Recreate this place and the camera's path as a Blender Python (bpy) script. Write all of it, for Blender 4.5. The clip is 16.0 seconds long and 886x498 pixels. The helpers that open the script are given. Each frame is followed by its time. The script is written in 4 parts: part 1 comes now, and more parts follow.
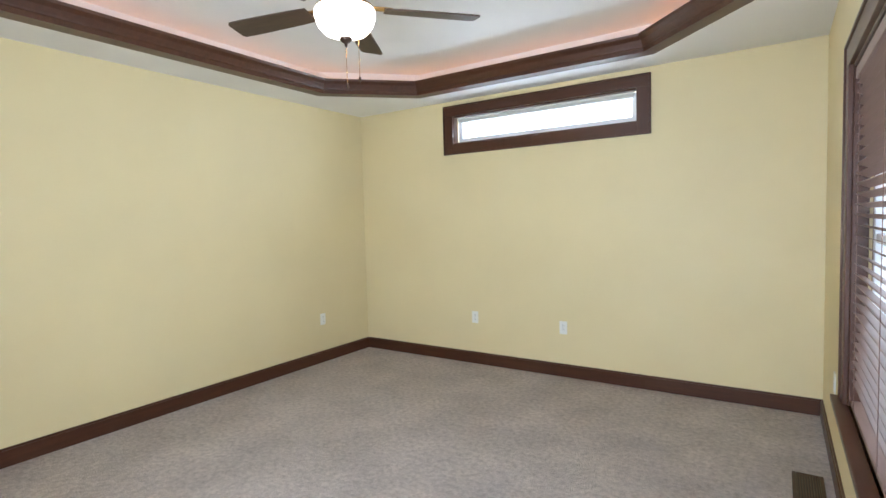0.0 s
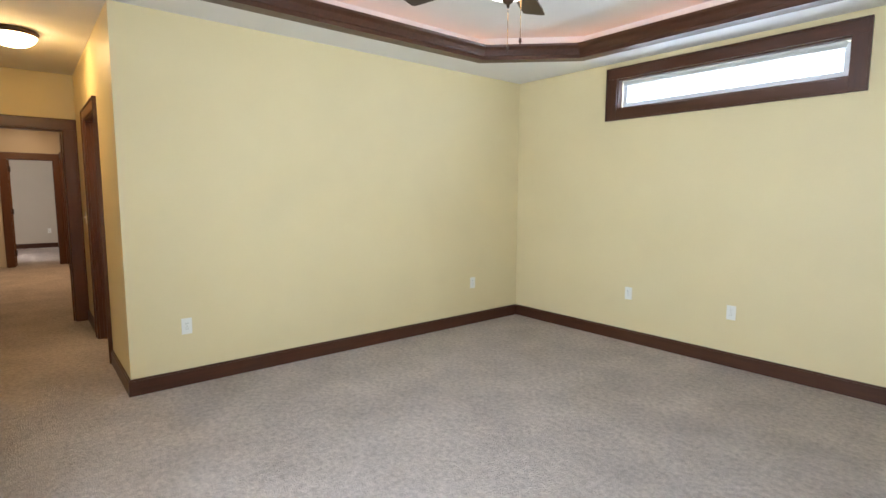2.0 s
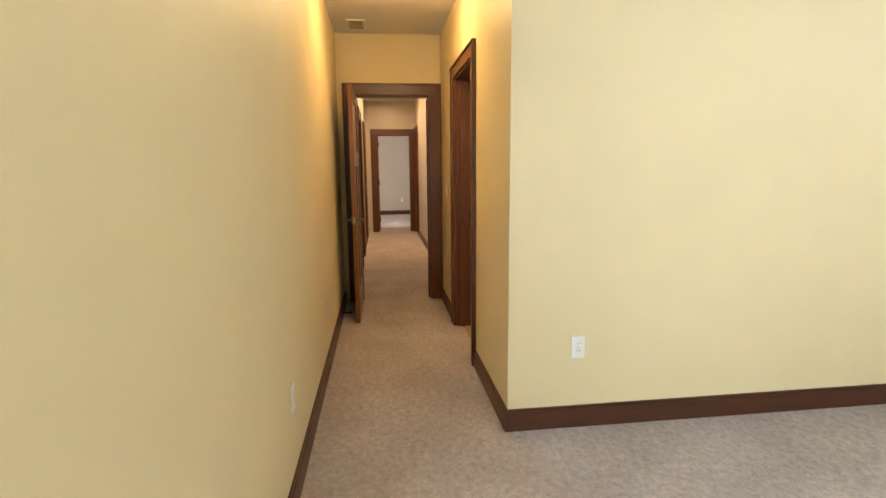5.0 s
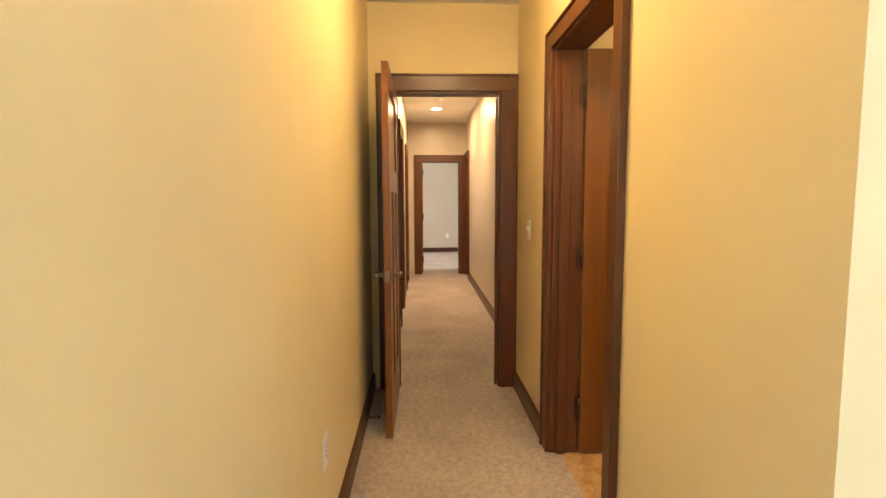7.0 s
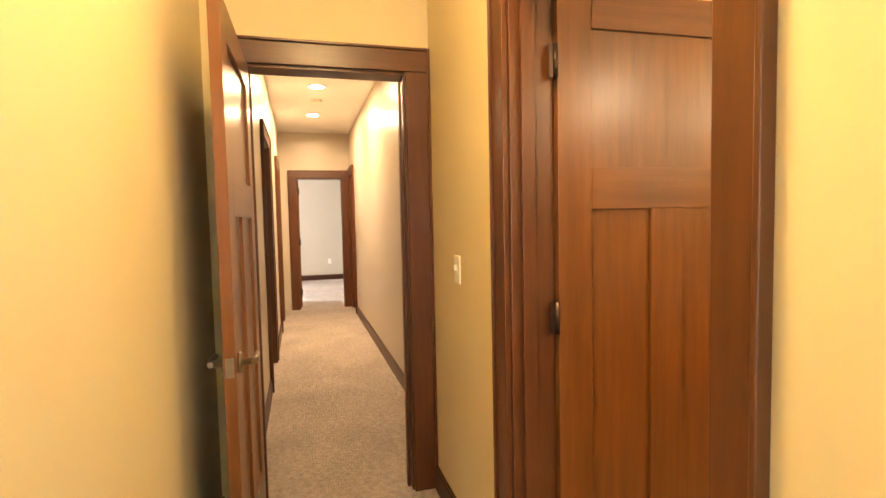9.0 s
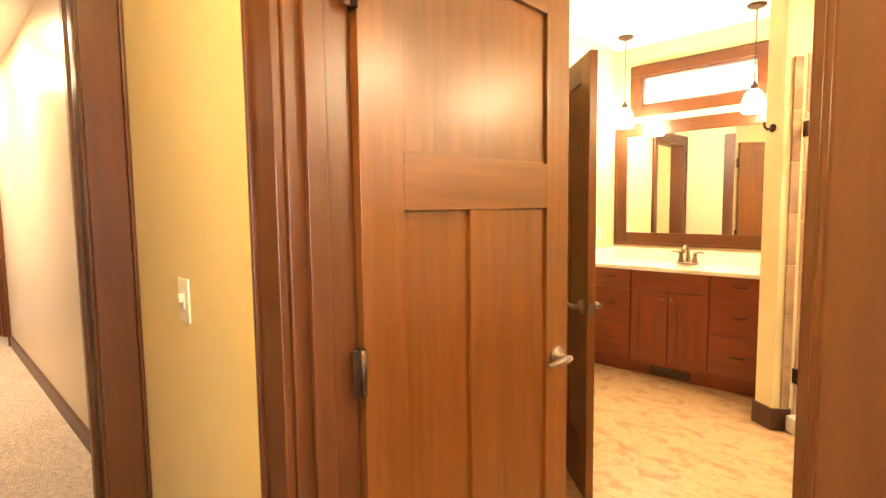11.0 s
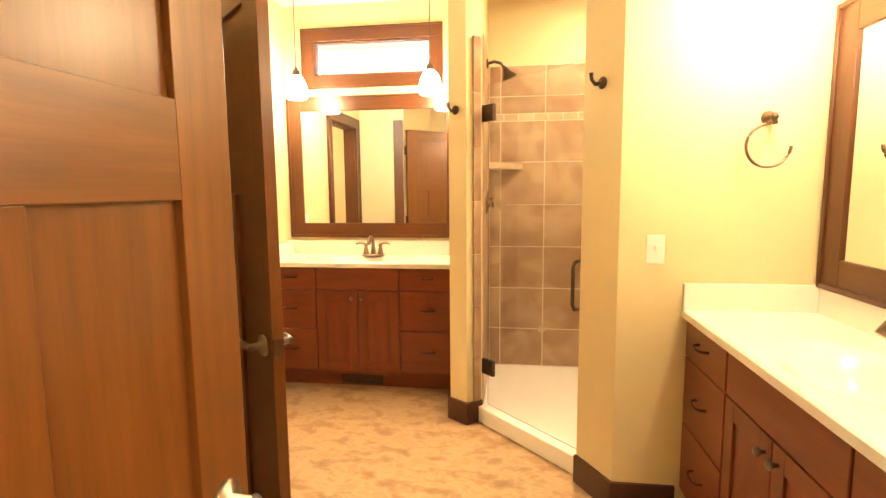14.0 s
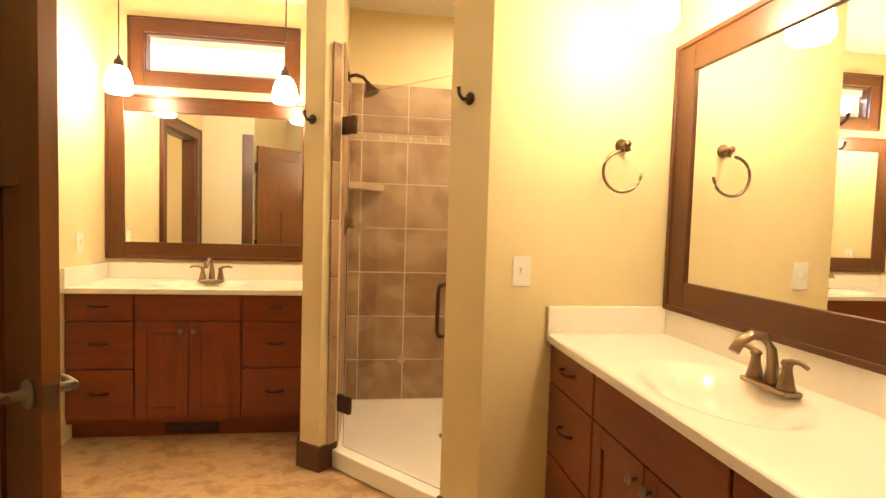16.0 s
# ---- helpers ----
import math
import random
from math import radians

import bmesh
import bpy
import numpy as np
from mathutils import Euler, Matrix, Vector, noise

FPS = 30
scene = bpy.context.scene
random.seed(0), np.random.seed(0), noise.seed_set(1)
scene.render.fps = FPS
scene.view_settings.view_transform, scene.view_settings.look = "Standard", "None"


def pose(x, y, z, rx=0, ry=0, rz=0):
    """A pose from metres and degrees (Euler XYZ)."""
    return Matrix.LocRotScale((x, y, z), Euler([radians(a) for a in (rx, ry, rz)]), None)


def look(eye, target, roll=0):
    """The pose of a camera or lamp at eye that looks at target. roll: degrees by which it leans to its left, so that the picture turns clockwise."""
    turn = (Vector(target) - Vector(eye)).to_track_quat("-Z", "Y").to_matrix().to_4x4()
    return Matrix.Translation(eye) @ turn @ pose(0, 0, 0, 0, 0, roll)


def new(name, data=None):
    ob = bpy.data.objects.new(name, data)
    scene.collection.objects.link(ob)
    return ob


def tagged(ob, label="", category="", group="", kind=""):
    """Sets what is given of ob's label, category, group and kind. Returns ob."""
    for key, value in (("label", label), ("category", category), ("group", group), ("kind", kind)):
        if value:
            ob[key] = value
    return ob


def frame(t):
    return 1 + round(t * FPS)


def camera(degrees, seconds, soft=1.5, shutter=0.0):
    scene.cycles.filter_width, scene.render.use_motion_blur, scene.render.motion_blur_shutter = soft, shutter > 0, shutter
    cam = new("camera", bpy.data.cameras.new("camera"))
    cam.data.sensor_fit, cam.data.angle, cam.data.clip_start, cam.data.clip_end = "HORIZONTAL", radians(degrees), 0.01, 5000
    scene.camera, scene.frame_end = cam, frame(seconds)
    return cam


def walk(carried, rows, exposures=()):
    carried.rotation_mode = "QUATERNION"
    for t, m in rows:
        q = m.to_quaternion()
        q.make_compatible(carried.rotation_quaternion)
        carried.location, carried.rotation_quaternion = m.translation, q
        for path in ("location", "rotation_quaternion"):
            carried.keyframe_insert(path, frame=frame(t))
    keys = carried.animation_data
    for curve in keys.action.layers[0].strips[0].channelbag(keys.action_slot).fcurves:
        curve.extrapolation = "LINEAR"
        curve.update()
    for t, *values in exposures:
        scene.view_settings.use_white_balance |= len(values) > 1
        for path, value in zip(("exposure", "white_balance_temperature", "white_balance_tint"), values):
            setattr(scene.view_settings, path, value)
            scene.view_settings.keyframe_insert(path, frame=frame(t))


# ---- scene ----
cam = camera(82.0, 16.0)
PATH = [
    (0, (-0.189, -0.068, 1.426), (-1.29, 1.598, 1.311), -1.5),
    (0.5, (-0.219, -0.086, 1.439), (-1.349, 1.557, 1.292), -1.1),
    (1, (-0.209, -0.119, 1.391), (-1.417, 1.466, 1.234), -0.2),
    (1.5, (-0.258, -0.168, 1.368), (-1.6, 1.304, 1.189), 0.3),
    (2, (-0.163, -0.084, 1.381), (-1.696, 1.181, 1.165), 0.2),
    (2.5, (-0.253, -0.121, 1.389), (-1.918, 0.958, 1.132), 0.4),
    (3, (-0.435, -0.167, 1.374), (-2.202, 0.726, 1.087), 0.5),
    (3.5, (-0.627, -0.193, 1.367), (-2.474, 0.509, 1.057), 0.2),
    (4, (-0.955, -0.176, 1.349), (-2.861, 0.333, 1.022), -0.0),
    (4.5, (-1.309, -0.171, 1.333), (-3.252, 0.178, 1.008), -0.4),
    (5, (-1.713, -0.201, 1.343), (-3.673, 0.038, 1.023), -0.6),
    (5.2, (-1.861, -0.203, 1.338), (-3.826, 0.0, 1.025), -0.5),
    (7.3, (-3.545, -0.24, 1.297), (-5.535, -0.154, 1.118), -0.1),
    (7.5, (-3.659, -0.235, 1.305), (-5.649, -0.119, 1.138), -0.3),
    (8, (-3.985, -0.245, 1.313), (-5.968, -0.033, 1.172), -0.5),
    (8.2, (-4.091, -0.238, 1.318), (-6.07, 0.02, 1.183), -0.7),
    (10.3, (-4.818, -0.126, 1.346), (-6.45, 1.023, 1.213), -1.0),
    (10.5, (-4.882, -0.108, 1.35), (-6.444, 1.132, 1.208), -0.9),
    (11, (-4.991, -0.07, 1.36), (-6.374, 1.365, 1.196), -0.7),
    (11.5, (-5.056, -0.005, 1.351), (-6.29, 1.559, 1.171), -1.1),
    (12, (-5.169, 0.113, 1.357), (-6.228, 1.797, 1.152), -1.4),
    (12.5, (-5.245, 0.218, 1.358), (-6.103, 2.01, 1.131), -1.4),
    (13, (-5.287, 0.321, 1.358), (-5.939, 2.197, 1.12), -1.0),
    (13.5, (-5.339, 0.478, 1.358), (-5.789, 2.412, 1.118), -0.8),
    (14, (-5.379, 0.602, 1.364), (-5.652, 2.57, 1.132), -0.5),
    (14.5, (-5.399, 0.687, 1.348), (-5.501, 2.674, 1.152), 0.3),
    (15, (-5.408, 0.747, 1.339), (-5.337, 2.74, 1.18), 1.1),
    (15.5, (-5.403, 0.794, 1.316), (-5.221, 2.782, 1.193), 1.6),
    (16, (-5.395, 0.81, 1.299), (-5.116, 2.788, 1.196), 1.7),
]
EXPOSURES = [(0, -0.2, 6100, 14), (2, -0.15, 6100, 14), (3.5, 0.0, 6250, 14), (5.2, 0.3, 6500, 15), (7.5, 0.88, 6550, 13), (8.2, 1.0, 6550, 13), (10.4, 1.9, 6300, 13), (12.5, 2.0, 6100, 10), (13.5, 1.75, 6200, 10), (14.5, 1.45, 6250, 11), (16, 0.98, 6300, 12)]
walk(cam, [(t, look(eye, target, roll)) for t, eye, target, roll in PATH], EXPOSURES)

E = 0.075

# ---- world and daylight ----
world = bpy.data.worlds.new("sky")
scene.world = world
world.use_nodes = True
wn = world.node_tree.nodes
sky = wn.new("ShaderNodeTexSky")
sky.sky_type = "NISHITA"
sky.sun_disc = False
sky.sun_elevation, sky.sun_rotation = radians(50), radians(200)
wn["Background"].inputs["Strength"].default_value = 0.12
world.node_tree.links.new(sky.outputs[0], wn["Background"].inputs["Color"])
sun = new("sun", bpy.data.lights.new("sun", "SUN"))
sun.data.energy, sun.data.angle, sun.data.color = 1.2, radians(12), (1.0, 0.96, 0.9)
sun.matrix_world = look((0, -20, 25), (0, 0, 0))


def window_light(name, where, aim, w, h, watts, colour=(0.74, 0.87, 1.0)):
    """An area lamp standing in for sky light at a seen or assumed window opening."""
    lamp = bpy.data.lights.new(name, "AREA")
    lamp.shape, lamp.size, lamp.size_y, lamp.energy, lamp.color = "RECTANGLE", w, h, watts, colour
    ob = new(name, lamp)
    ob.matrix_world = look(where, aim)
    return ob


window_light("east_window_light", (E + 0.148, 1.895, 1.30), (-1, 1.895, 1.30), 1.79, 1.5, 34)
# Added lamp at an assumed, unseen opening; brightens north wall and carpet.
window_light("unseen_south_light", (-0.9, -0.82, 1.35), (-1.75, 1.2, 1.1), 0.95, 1.5, 112)
window_light("north_window_light", (-2.013, 4.425, 2.30), (-2.013, 3, 2.30), 1.738, 0.27, 30)
window_light("bath_window_light", (-6.4125, 4.515, 2.325), (-6.4125, 3, 2.325), 0.875, 0.25, 10)
window_light("far_room_window_light", (-13.7, -2.32, 1.3), (-13.7, 0, 1.2), 1.2, 1.3, 52, (1.0, 0.95, 0.88))


# ---- materials ----
def mat(name, colour, rough=0.5, metal=0.0, vary=0.1, scale=6.0, fine=120.0, bump=0.05, depth=0.002, stretch=(1, 1, 1), random_piece=0.0, spec=0.5):
    """A painted, stained or cast surface: broad and fine variation, with a fine relief."""
    m = bpy.data.materials.new(name)
    m.use_nodes = True
    n, l = m.node_tree.nodes, m.node_tree.links
    p = n["Principled BSDF"]
    tc, mp = n.new("ShaderNodeTexCoord"), n.new("ShaderNodeMapping")
    mp.inputs["Scale"].default_value = stretch
    l.new(tc.outputs["Object"], mp.inputs["Vector"])
    big, small = n.new("ShaderNodeTexNoise"), n.new("ShaderNodeTexNoise")
    big.inputs["Scale"].default_value, big.inputs["Detail"].default_value = scale, 5
    small.inputs["Scale"].default_value, small.inputs["Detail"].default_value = fine, 3
    for t in (big, small):
        l.new(mp.outputs[0], t.inputs["Vector"])
    mix = n.new("ShaderNodeMath")
    mix.operation = "MULTIPLY_ADD"
    l.new(small.outputs[0], mix.inputs[0])
    mix.inputs[1].default_value = 0.45
    l.new(big.outputs[0], mix.inputs[2])
    fac = mix.outputs[0]
    if random_piece:
        info, add = n.new("ShaderNodeObjectInfo"), n.new("ShaderNodeMath")
        add.operation = "MULTIPLY_ADD"
        l.new(info.outputs["Random"], add.inputs[0])
        add.inputs[1].default_value = random_piece
        l.new(fac, add.inputs[2])
        fac = add.outputs[0]
    ramp = n.new("ShaderNodeValToRGB")
    ramp.color_ramp.elements[0].position, ramp.color_ramp.elements[1].position = 0.45, 0.98
    ramp.color_ramp.elements[0].color = (*[c * (1 - vary) for c in colour], 1)
    ramp.color_ramp.elements[1].color = (*[min(1, c * (1 + vary)) for c in colour], 1)
    l.new(fac, ramp.inputs[0])
    l.new(ramp.outputs[0], p.inputs["Base Color"])
    p.inputs["Roughness"].default_value, p.inputs["Metallic"].default_value = rough, metal
    p.inputs["Specular IOR Level"].default_value = spec
    if bump:
        b = n.new("ShaderNodeBump")
        b.inputs["Strength"].default_value, b.inputs["Distance"].default_value = bump, depth
        l.new(small.outputs[0], b.inputs["Height"])
        l.new(b.outputs[0], p.inputs["Normal"])
    return m


def glow(name, colour, strength):
    m = bpy.data.materials.new(name)
    m.use_nodes = True
    p = m.node_tree.nodes["Principled BSDF"]
    p.inputs["Base Color"].default_value = (0.9, 0.88, 0.82, 1)
    p.inputs["Emission Color"].default_value = (*colour, 1)
    p.inputs["Emission Strength"].default_value = strength
    p.inputs["Roughness"].default_value = 0.3
    return m


def glass_mat(name, rough=0.0):
    m = bpy.data.materials.new(name)
    m.use_nodes = True
    p = m.node_tree.nodes["Principled BSDF"]
    p.inputs["Base Color"].default_value = (0.97, 0.99, 0.98, 1)
    p.inputs["Transmission Weight"].default_value = 1.0
    p.inputs["Roughness"].default_value, p.inputs["IOR"].default_value = rough, 1.45
    return m


def carpet_mat():
    """Cut-pile carpet: mottled beige tufts with a coarse nap and brushed patches."""
    m = mat("carpet", (0.87, 0.76, 0.69), 0.95, vary=0.16, scale=2.6, fine=110, bump=0.0, spec=0.1)
    n, l = m.node_tree.nodes, m.node_tree.links
    p = n["Principled BSDF"]
    tc = n.new("ShaderNodeTexCoord")
    v, k = n.new("ShaderNodeTexVoronoi"), n.new("ShaderNodeTexNoise")
    v.inputs["Scale"].default_value = 150
    v.inputs["Randomness"].default_value = 1.0
    k.inputs["Scale"].default_value, k.inputs["Detail"].default_value = 30, 12
    k.inputs["Roughness"].default_value = 0.72
    l.new(tc.outputs["Object"], v.inputs["Vector"])
    l.new(tc.outputs["Object"], k.inputs["Vector"])
    add = n.new("ShaderNodeMath")
    l.new(v.outputs["Distance"], add.inputs[0])
    l.new(k.outputs[0], add.inputs[1])
    b = n.new("ShaderNodeBump")
    b.inputs["Strength"].default_value, b.inputs["Distance"].default_value = 1.0, 0.02
    l.new(add.outputs[0], b.inputs["Height"])
    l.new(b.outputs[0], p.inputs["Normal"])
    dark = n.new("ShaderNodeMixRGB")
    dark.blend_type, dark.inputs[0].default_value = "MULTIPLY", 0.5
    ramp = n.new("ShaderNodeValToRGB")
    ramp.color_ramp.elements[0].position, ramp.color_ramp.elements[1].position = 0.32, 0.60
    ramp.color_ramp.elements[0].color = (0.34, 0.28, 0.25, 1)
    l.new(k.outputs[0], ramp.inputs[0])
    l.new(p.inputs["Base Color"].links[0].from_socket, dark.inputs[1])
    l.new(ramp.outputs[0], dark.inputs[2])
    l.new(dark.outputs[0], p.inputs["Base Color"])
    return m


def slate_vinyl_mat():
    """Sheet vinyl printed as mottled tan and rust slate."""
    m = mat("slate_vinyl", (0.40, 0.23, 0.10), 0.32, vary=0.0, bump=0.12, fine=60, depth=0.001)
    n, l = m.node_tree.nodes, m.node_tree.links
    p = n["Principled BSDF"]
    tc, mp = n.new("ShaderNodeTexCoord"), n.new("ShaderNodeMapping")
    mp.inputs["Rotation"].default_value = (0, 0, radians(28))
    mp.inputs["Scale"].default_value = (1.0, 1.5, 1.0)
    l.new(tc.outputs["Object"], mp.inputs["Vector"])
    k = n.new("ShaderNodeTexNoise")
    k.inputs["Scale"].default_value, k.inputs["Detail"].default_value, k.inputs["Distortion"].default_value = 6.0, 12, 0.3
    l.new(mp.outputs[0], k.inputs["Vector"])
    ramp = n.new("ShaderNodeValToRGB")
    e = ramp.color_ramp.elements
    k.inputs["Roughness"].default_value = 0.68
    e[0].position, e[0].color = 0.28, (0.26, 0.15, 0.072, 1)
    e[1].position, e[1].color = 0.72, (0.56, 0.43, 0.27, 1)
    for pos, c in ((0.43, (0.36, 0.215, 0.105, 1)), (0.52, (0.50, 0.34, 0.185, 1)), (0.60, (0.42, 0.265, 0.13, 1))):
        x = e.new(pos)
        x.color = c
    l.new(k.outputs[0], ramp.inputs[0])
    l.new(ramp.outputs[0], p.inputs["Base Color"])
    return m


def tile_mat(name, a, b, rough=0.35):
    """Glazed stone-look tile, clouded, a little different from piece to piece."""
    m = mat(name, a, rough, vary=0.0, bump=0.08, fine=40)
    n, l = m.node_tree.nodes, m.node_tree.links
    p = n["Principled BSDF"]
    tc, info, add = n.new("ShaderNodeTexCoord"), n.new("ShaderNodeObjectInfo"), n.new("ShaderNodeVectorMath")
    mul = n.new("ShaderNodeMath")
    mul.operation, mul.inputs[1].default_value = "MULTIPLY", 40.0
    l.new(info.outputs["Random"], mul.inputs[0])
    l.new(tc.outputs["Object"], add.inputs[0])
    l.new(mul.outputs[0], add.inputs[1])
    k = n.new("ShaderNodeTexNoise")
    k.inputs["Scale"].default_value, k.inputs["Detail"].default_value, k.inputs["Distortion"].default_value = 4.5, 6, 0.7
    l.new(add.outputs[0], k.inputs["Vector"])
    ramp = n.new("ShaderNodeValToRGB")
    ramp.color_ramp.elements[0].position, ramp.color_ramp.elements[1].position = 0.36, 0.64
    ramp.color_ramp.elements[0].color, ramp.color_ramp.elements[1].color = (*a, 1), (*b, 1)
    l.new(k.outputs[0], ramp.inputs[0])
    l.new(ramp.outputs[0], p.inputs["Base Color"])
    return m


PAINT = mat("yellow_wall_paint", (0.72, 0.61, 0.355), 0.5, vary=0.035, scale=1.6, fine=260, bump=0.10, depth=0.0012, spec=0.35)
BEIGE = mat("beige_wall_paint", (0.56, 0.50, 0.41), 0.32, vary=0.03, scale=1.6, fine=260, bump=0.10, depth=0.0012)
WHITE = mat("ceiling_paint", (0.80, 0.79, 0.77), 0.8, vary=0.03, scale=2, fine=70, bump=0.25, depth=0.003)
CARPET = carpet_mat()
VINYL = slate_vinyl_mat()
STAIN = (0.068, 0.023, 0.010)
TRIM_V = mat("stained_trim_upright", STAIN, 0.36, vary=0.22, scale=5, fine=30, bump=0.05, stretch=(9, 9, 0.7))
TRIM_X = mat("stained_trim_along_x", STAIN, 0.36, vary=0.22, scale=5, fine=30, bump=0.05, stretch=(0.7, 9, 9))
TRIM_Y = mat("stained_trim_along_y", STAIN, 0.36, vary=0.22, scale=5, fine=30, bump=0.05, stretch=(9, 0.7, 9))
# Trim stain with lamplight put into its colour: casings, mirror frames, bath window.
LIT_STAIN = (0.098, 0.033, 0.0105)
LIT_TRIM_V = mat("lit_trim_upright", LIT_STAIN, 0.32, vary=0.2, scale=5, fine=30, bump=0.05, stretch=(9, 9, 0.7))
LIT_TRIM_X = mat("lit_trim_along_x", LIT_STAIN, 0.32, vary=0.2, scale=5, fine=30, bump=0.05, stretch=(0.7, 9, 9))
LIT_TRIM_Y = mat("lit_trim_along_y", LIT_STAIN, 0.32, vary=0.2, scale=5, fine=30, bump=0.05, stretch=(9, 0.7, 9))
LEAF = (0.158, 0.057, 0.0135)
DOOR_V = mat("stained_door_upright", LEAF, 0.30, vary=0.20, scale=4, fine=26, bump=0.05, stretch=(10, 10, 0.6))
DOOR_X = mat("stained_door_crosswise", LEAF, 0.30, vary=0.20, scale=4, fine=26, bump=0.05, stretch=(0.6, 10, 10))
CHERRY = (0.185, 0.043, 0.013)
CAB_V = mat("cherry_cabinet_upright", CHERRY, 0.33, vary=0.22, scale=3.2, fine=18, bump=0.03, stretch=(7, 7, 0.9))
CAB_X = mat("cherry_cabinet_crosswise", CHERRY, 0.33, vary=0.22, scale=3.2, fine=18, bump=0.03, stretch=(0.9, 0.9, 7))
BLADE = mat("fan_blade_wood", (0.05, 0.028, 0.018), 0.42, vary=0.3, scale=4, fine=24, stretch=(0.8, 9, 9))
BLIND = mat("blind_slat_wood", (0.22, 0.13, 0.10), 0.45, vary=0.15, stretch=(8, 0.7, 8))
MARBLE = mat("cultured_marble", (0.84, 0.80, 0.72), 0.18, vary=0.04, scale=3, fine=30, bump=0.0)
PAN = mat("shower_pan_acrylic", (0.86, 0.83, 0.76), 0.3, vary=0.02, bump=0.0)
PLATE = mat("white_plastic", (0.80, 0.79, 0.74), 0.35, vary=0.02, bump=0.0)
SLOT = mat("dark_slot", (0.02, 0.02, 0.02), 0.6, vary=0.1, bump=0.0)
VINYLW = mat("white_vinyl_frame", (0.82, 0.83, 0.84), 0.4, vary=0.02, bump=0.0)
BRONZE = mat("oiled_bronze", (0.085, 0.055, 0.04), 0.35, 0.85, vary=0.25, scale=30, bump=0.03)
BRUSHED = mat("brushed_bronze", (0.27, 0.19, 0.125), 0.30, 0.95, vary=0.12, scale=30, bump=0.02)
NICKEL = mat("satin_nickel", (0.26, 0.22, 0.18), 0.28, 1.0, vary=0.08, scale=30, bump=0.02)
BRASS = mat("antique_brass", (0.55, 0.36, 0.16), 0.25, 1.0, vary=0.2, scale=20, bump=0.02)
GROUT = mat("grout", (0.74, 0.64, 0.50), 0.9, vary=0.08, fine=200, bump=0.2)
TILE = tile_mat("shower_tile", (0.27, 0.15, 0.08), (0.46, 0.32, 0.195))
LISTEL = tile_mat("listello_tile", (0.42, 0.30, 0.18), (0.55, 0.43, 0.29))
ACCENT = tile_mat("accent_tile", (0.16, 0.08, 0.05), (0.55, 0.42, 0.30))
GLASS = glass_mat("clear_glass")
MIRROR = mat("mirror_silver", (0.92, 0.93, 0.92), 0.01, 1.0, vary=0.0, bump=0.0)
FAN_GLOBE = glow("frosted_fan_globe", (1.0, 0.90, 0.76), 9.0)
HALL_GLOBE = glow("frosted_hall_globe", (1.0, 0.66, 0.27), 60.0)
PENDANT_GLOBE = glow("frosted_pendant_globe", (1.0, 0.74, 0.42), 50.0)
CAN_LENS = glow("downlight_lens", (1.0, 0.68, 0.36), 600.0)
SMALL_LENS = glow("small_downlight_lens", (1.0, 0.74, 0.42), 400.0)
ROPE = glow("rope_light_glow", (1.0, 0.42, 0.16), 5.0)
WIRE = mat("white_wire", (0.85, 0.85, 0.83), 0.4, vary=0.02, bump=0.0)
GRASS = mat("lawn", (0.07, 0.11, 0.035), 0.9, vary=0.4, scale=0.6, fine=30, bump=0.4, depth=0.02)


# ---- mesh helpers ----
def add_box(bm, x0, x1, y0, y1, z0, z1, m=None):
    x0, x1, y0, y1, z0, z1 = min(x0, x1), max(x0, x1), min(y0, y1), max(y0, y1), min(z0, z1), max(z0, z1)
    pts = [Vector((x, y, z)) for x in (x0, x1) for y in (y0, y1) for z in (z0, z1)]
    v = [bm.verts.new(m @ p if m else p) for p in pts]
    for f in ((0, 1, 3, 2), (4, 6, 7, 5), (0, 4, 5, 1), (2, 3, 7, 6), (0, 2, 6, 4), (1, 5, 7, 3)):
        bm.faces.new([v[i] for i in f])
    return v


def box(x0, x1, y0, y1, z0, z1, bevel=0.0, seg=2):
    bm = bmesh.new()
    add_box(bm, x0, x1, y0, y1, z0, z1)
    if bevel:
        bmesh.ops.bevel(bm, geom=bm.edges[:], offset=bevel, segments=seg, affect="EDGES", profile=0.5)
    return bm


def prism(pts, z0, z1, bevel=0.0):
    bm = bmesh.new()
    lo = [bm.verts.new((x, y, z0)) for x, y in pts]
    hi = [bm.verts.new((x, y, z1)) for x, y in pts]
    n = len(pts)
    bm.faces.new(lo), bm.faces.new(hi)
    for i in range(n):
        bm.faces.new((lo[i], lo[(i + 1) % n], hi[(i + 1) % n], hi[i]))
    bmesh.ops.recalc_face_normals(bm, faces=bm.faces[:])
    if bevel:
        bmesh.ops.bevel(bm, geom=bm.edges[:], offset=bevel, segments=2, affect="EDGES", profile=0.5)
    return bm


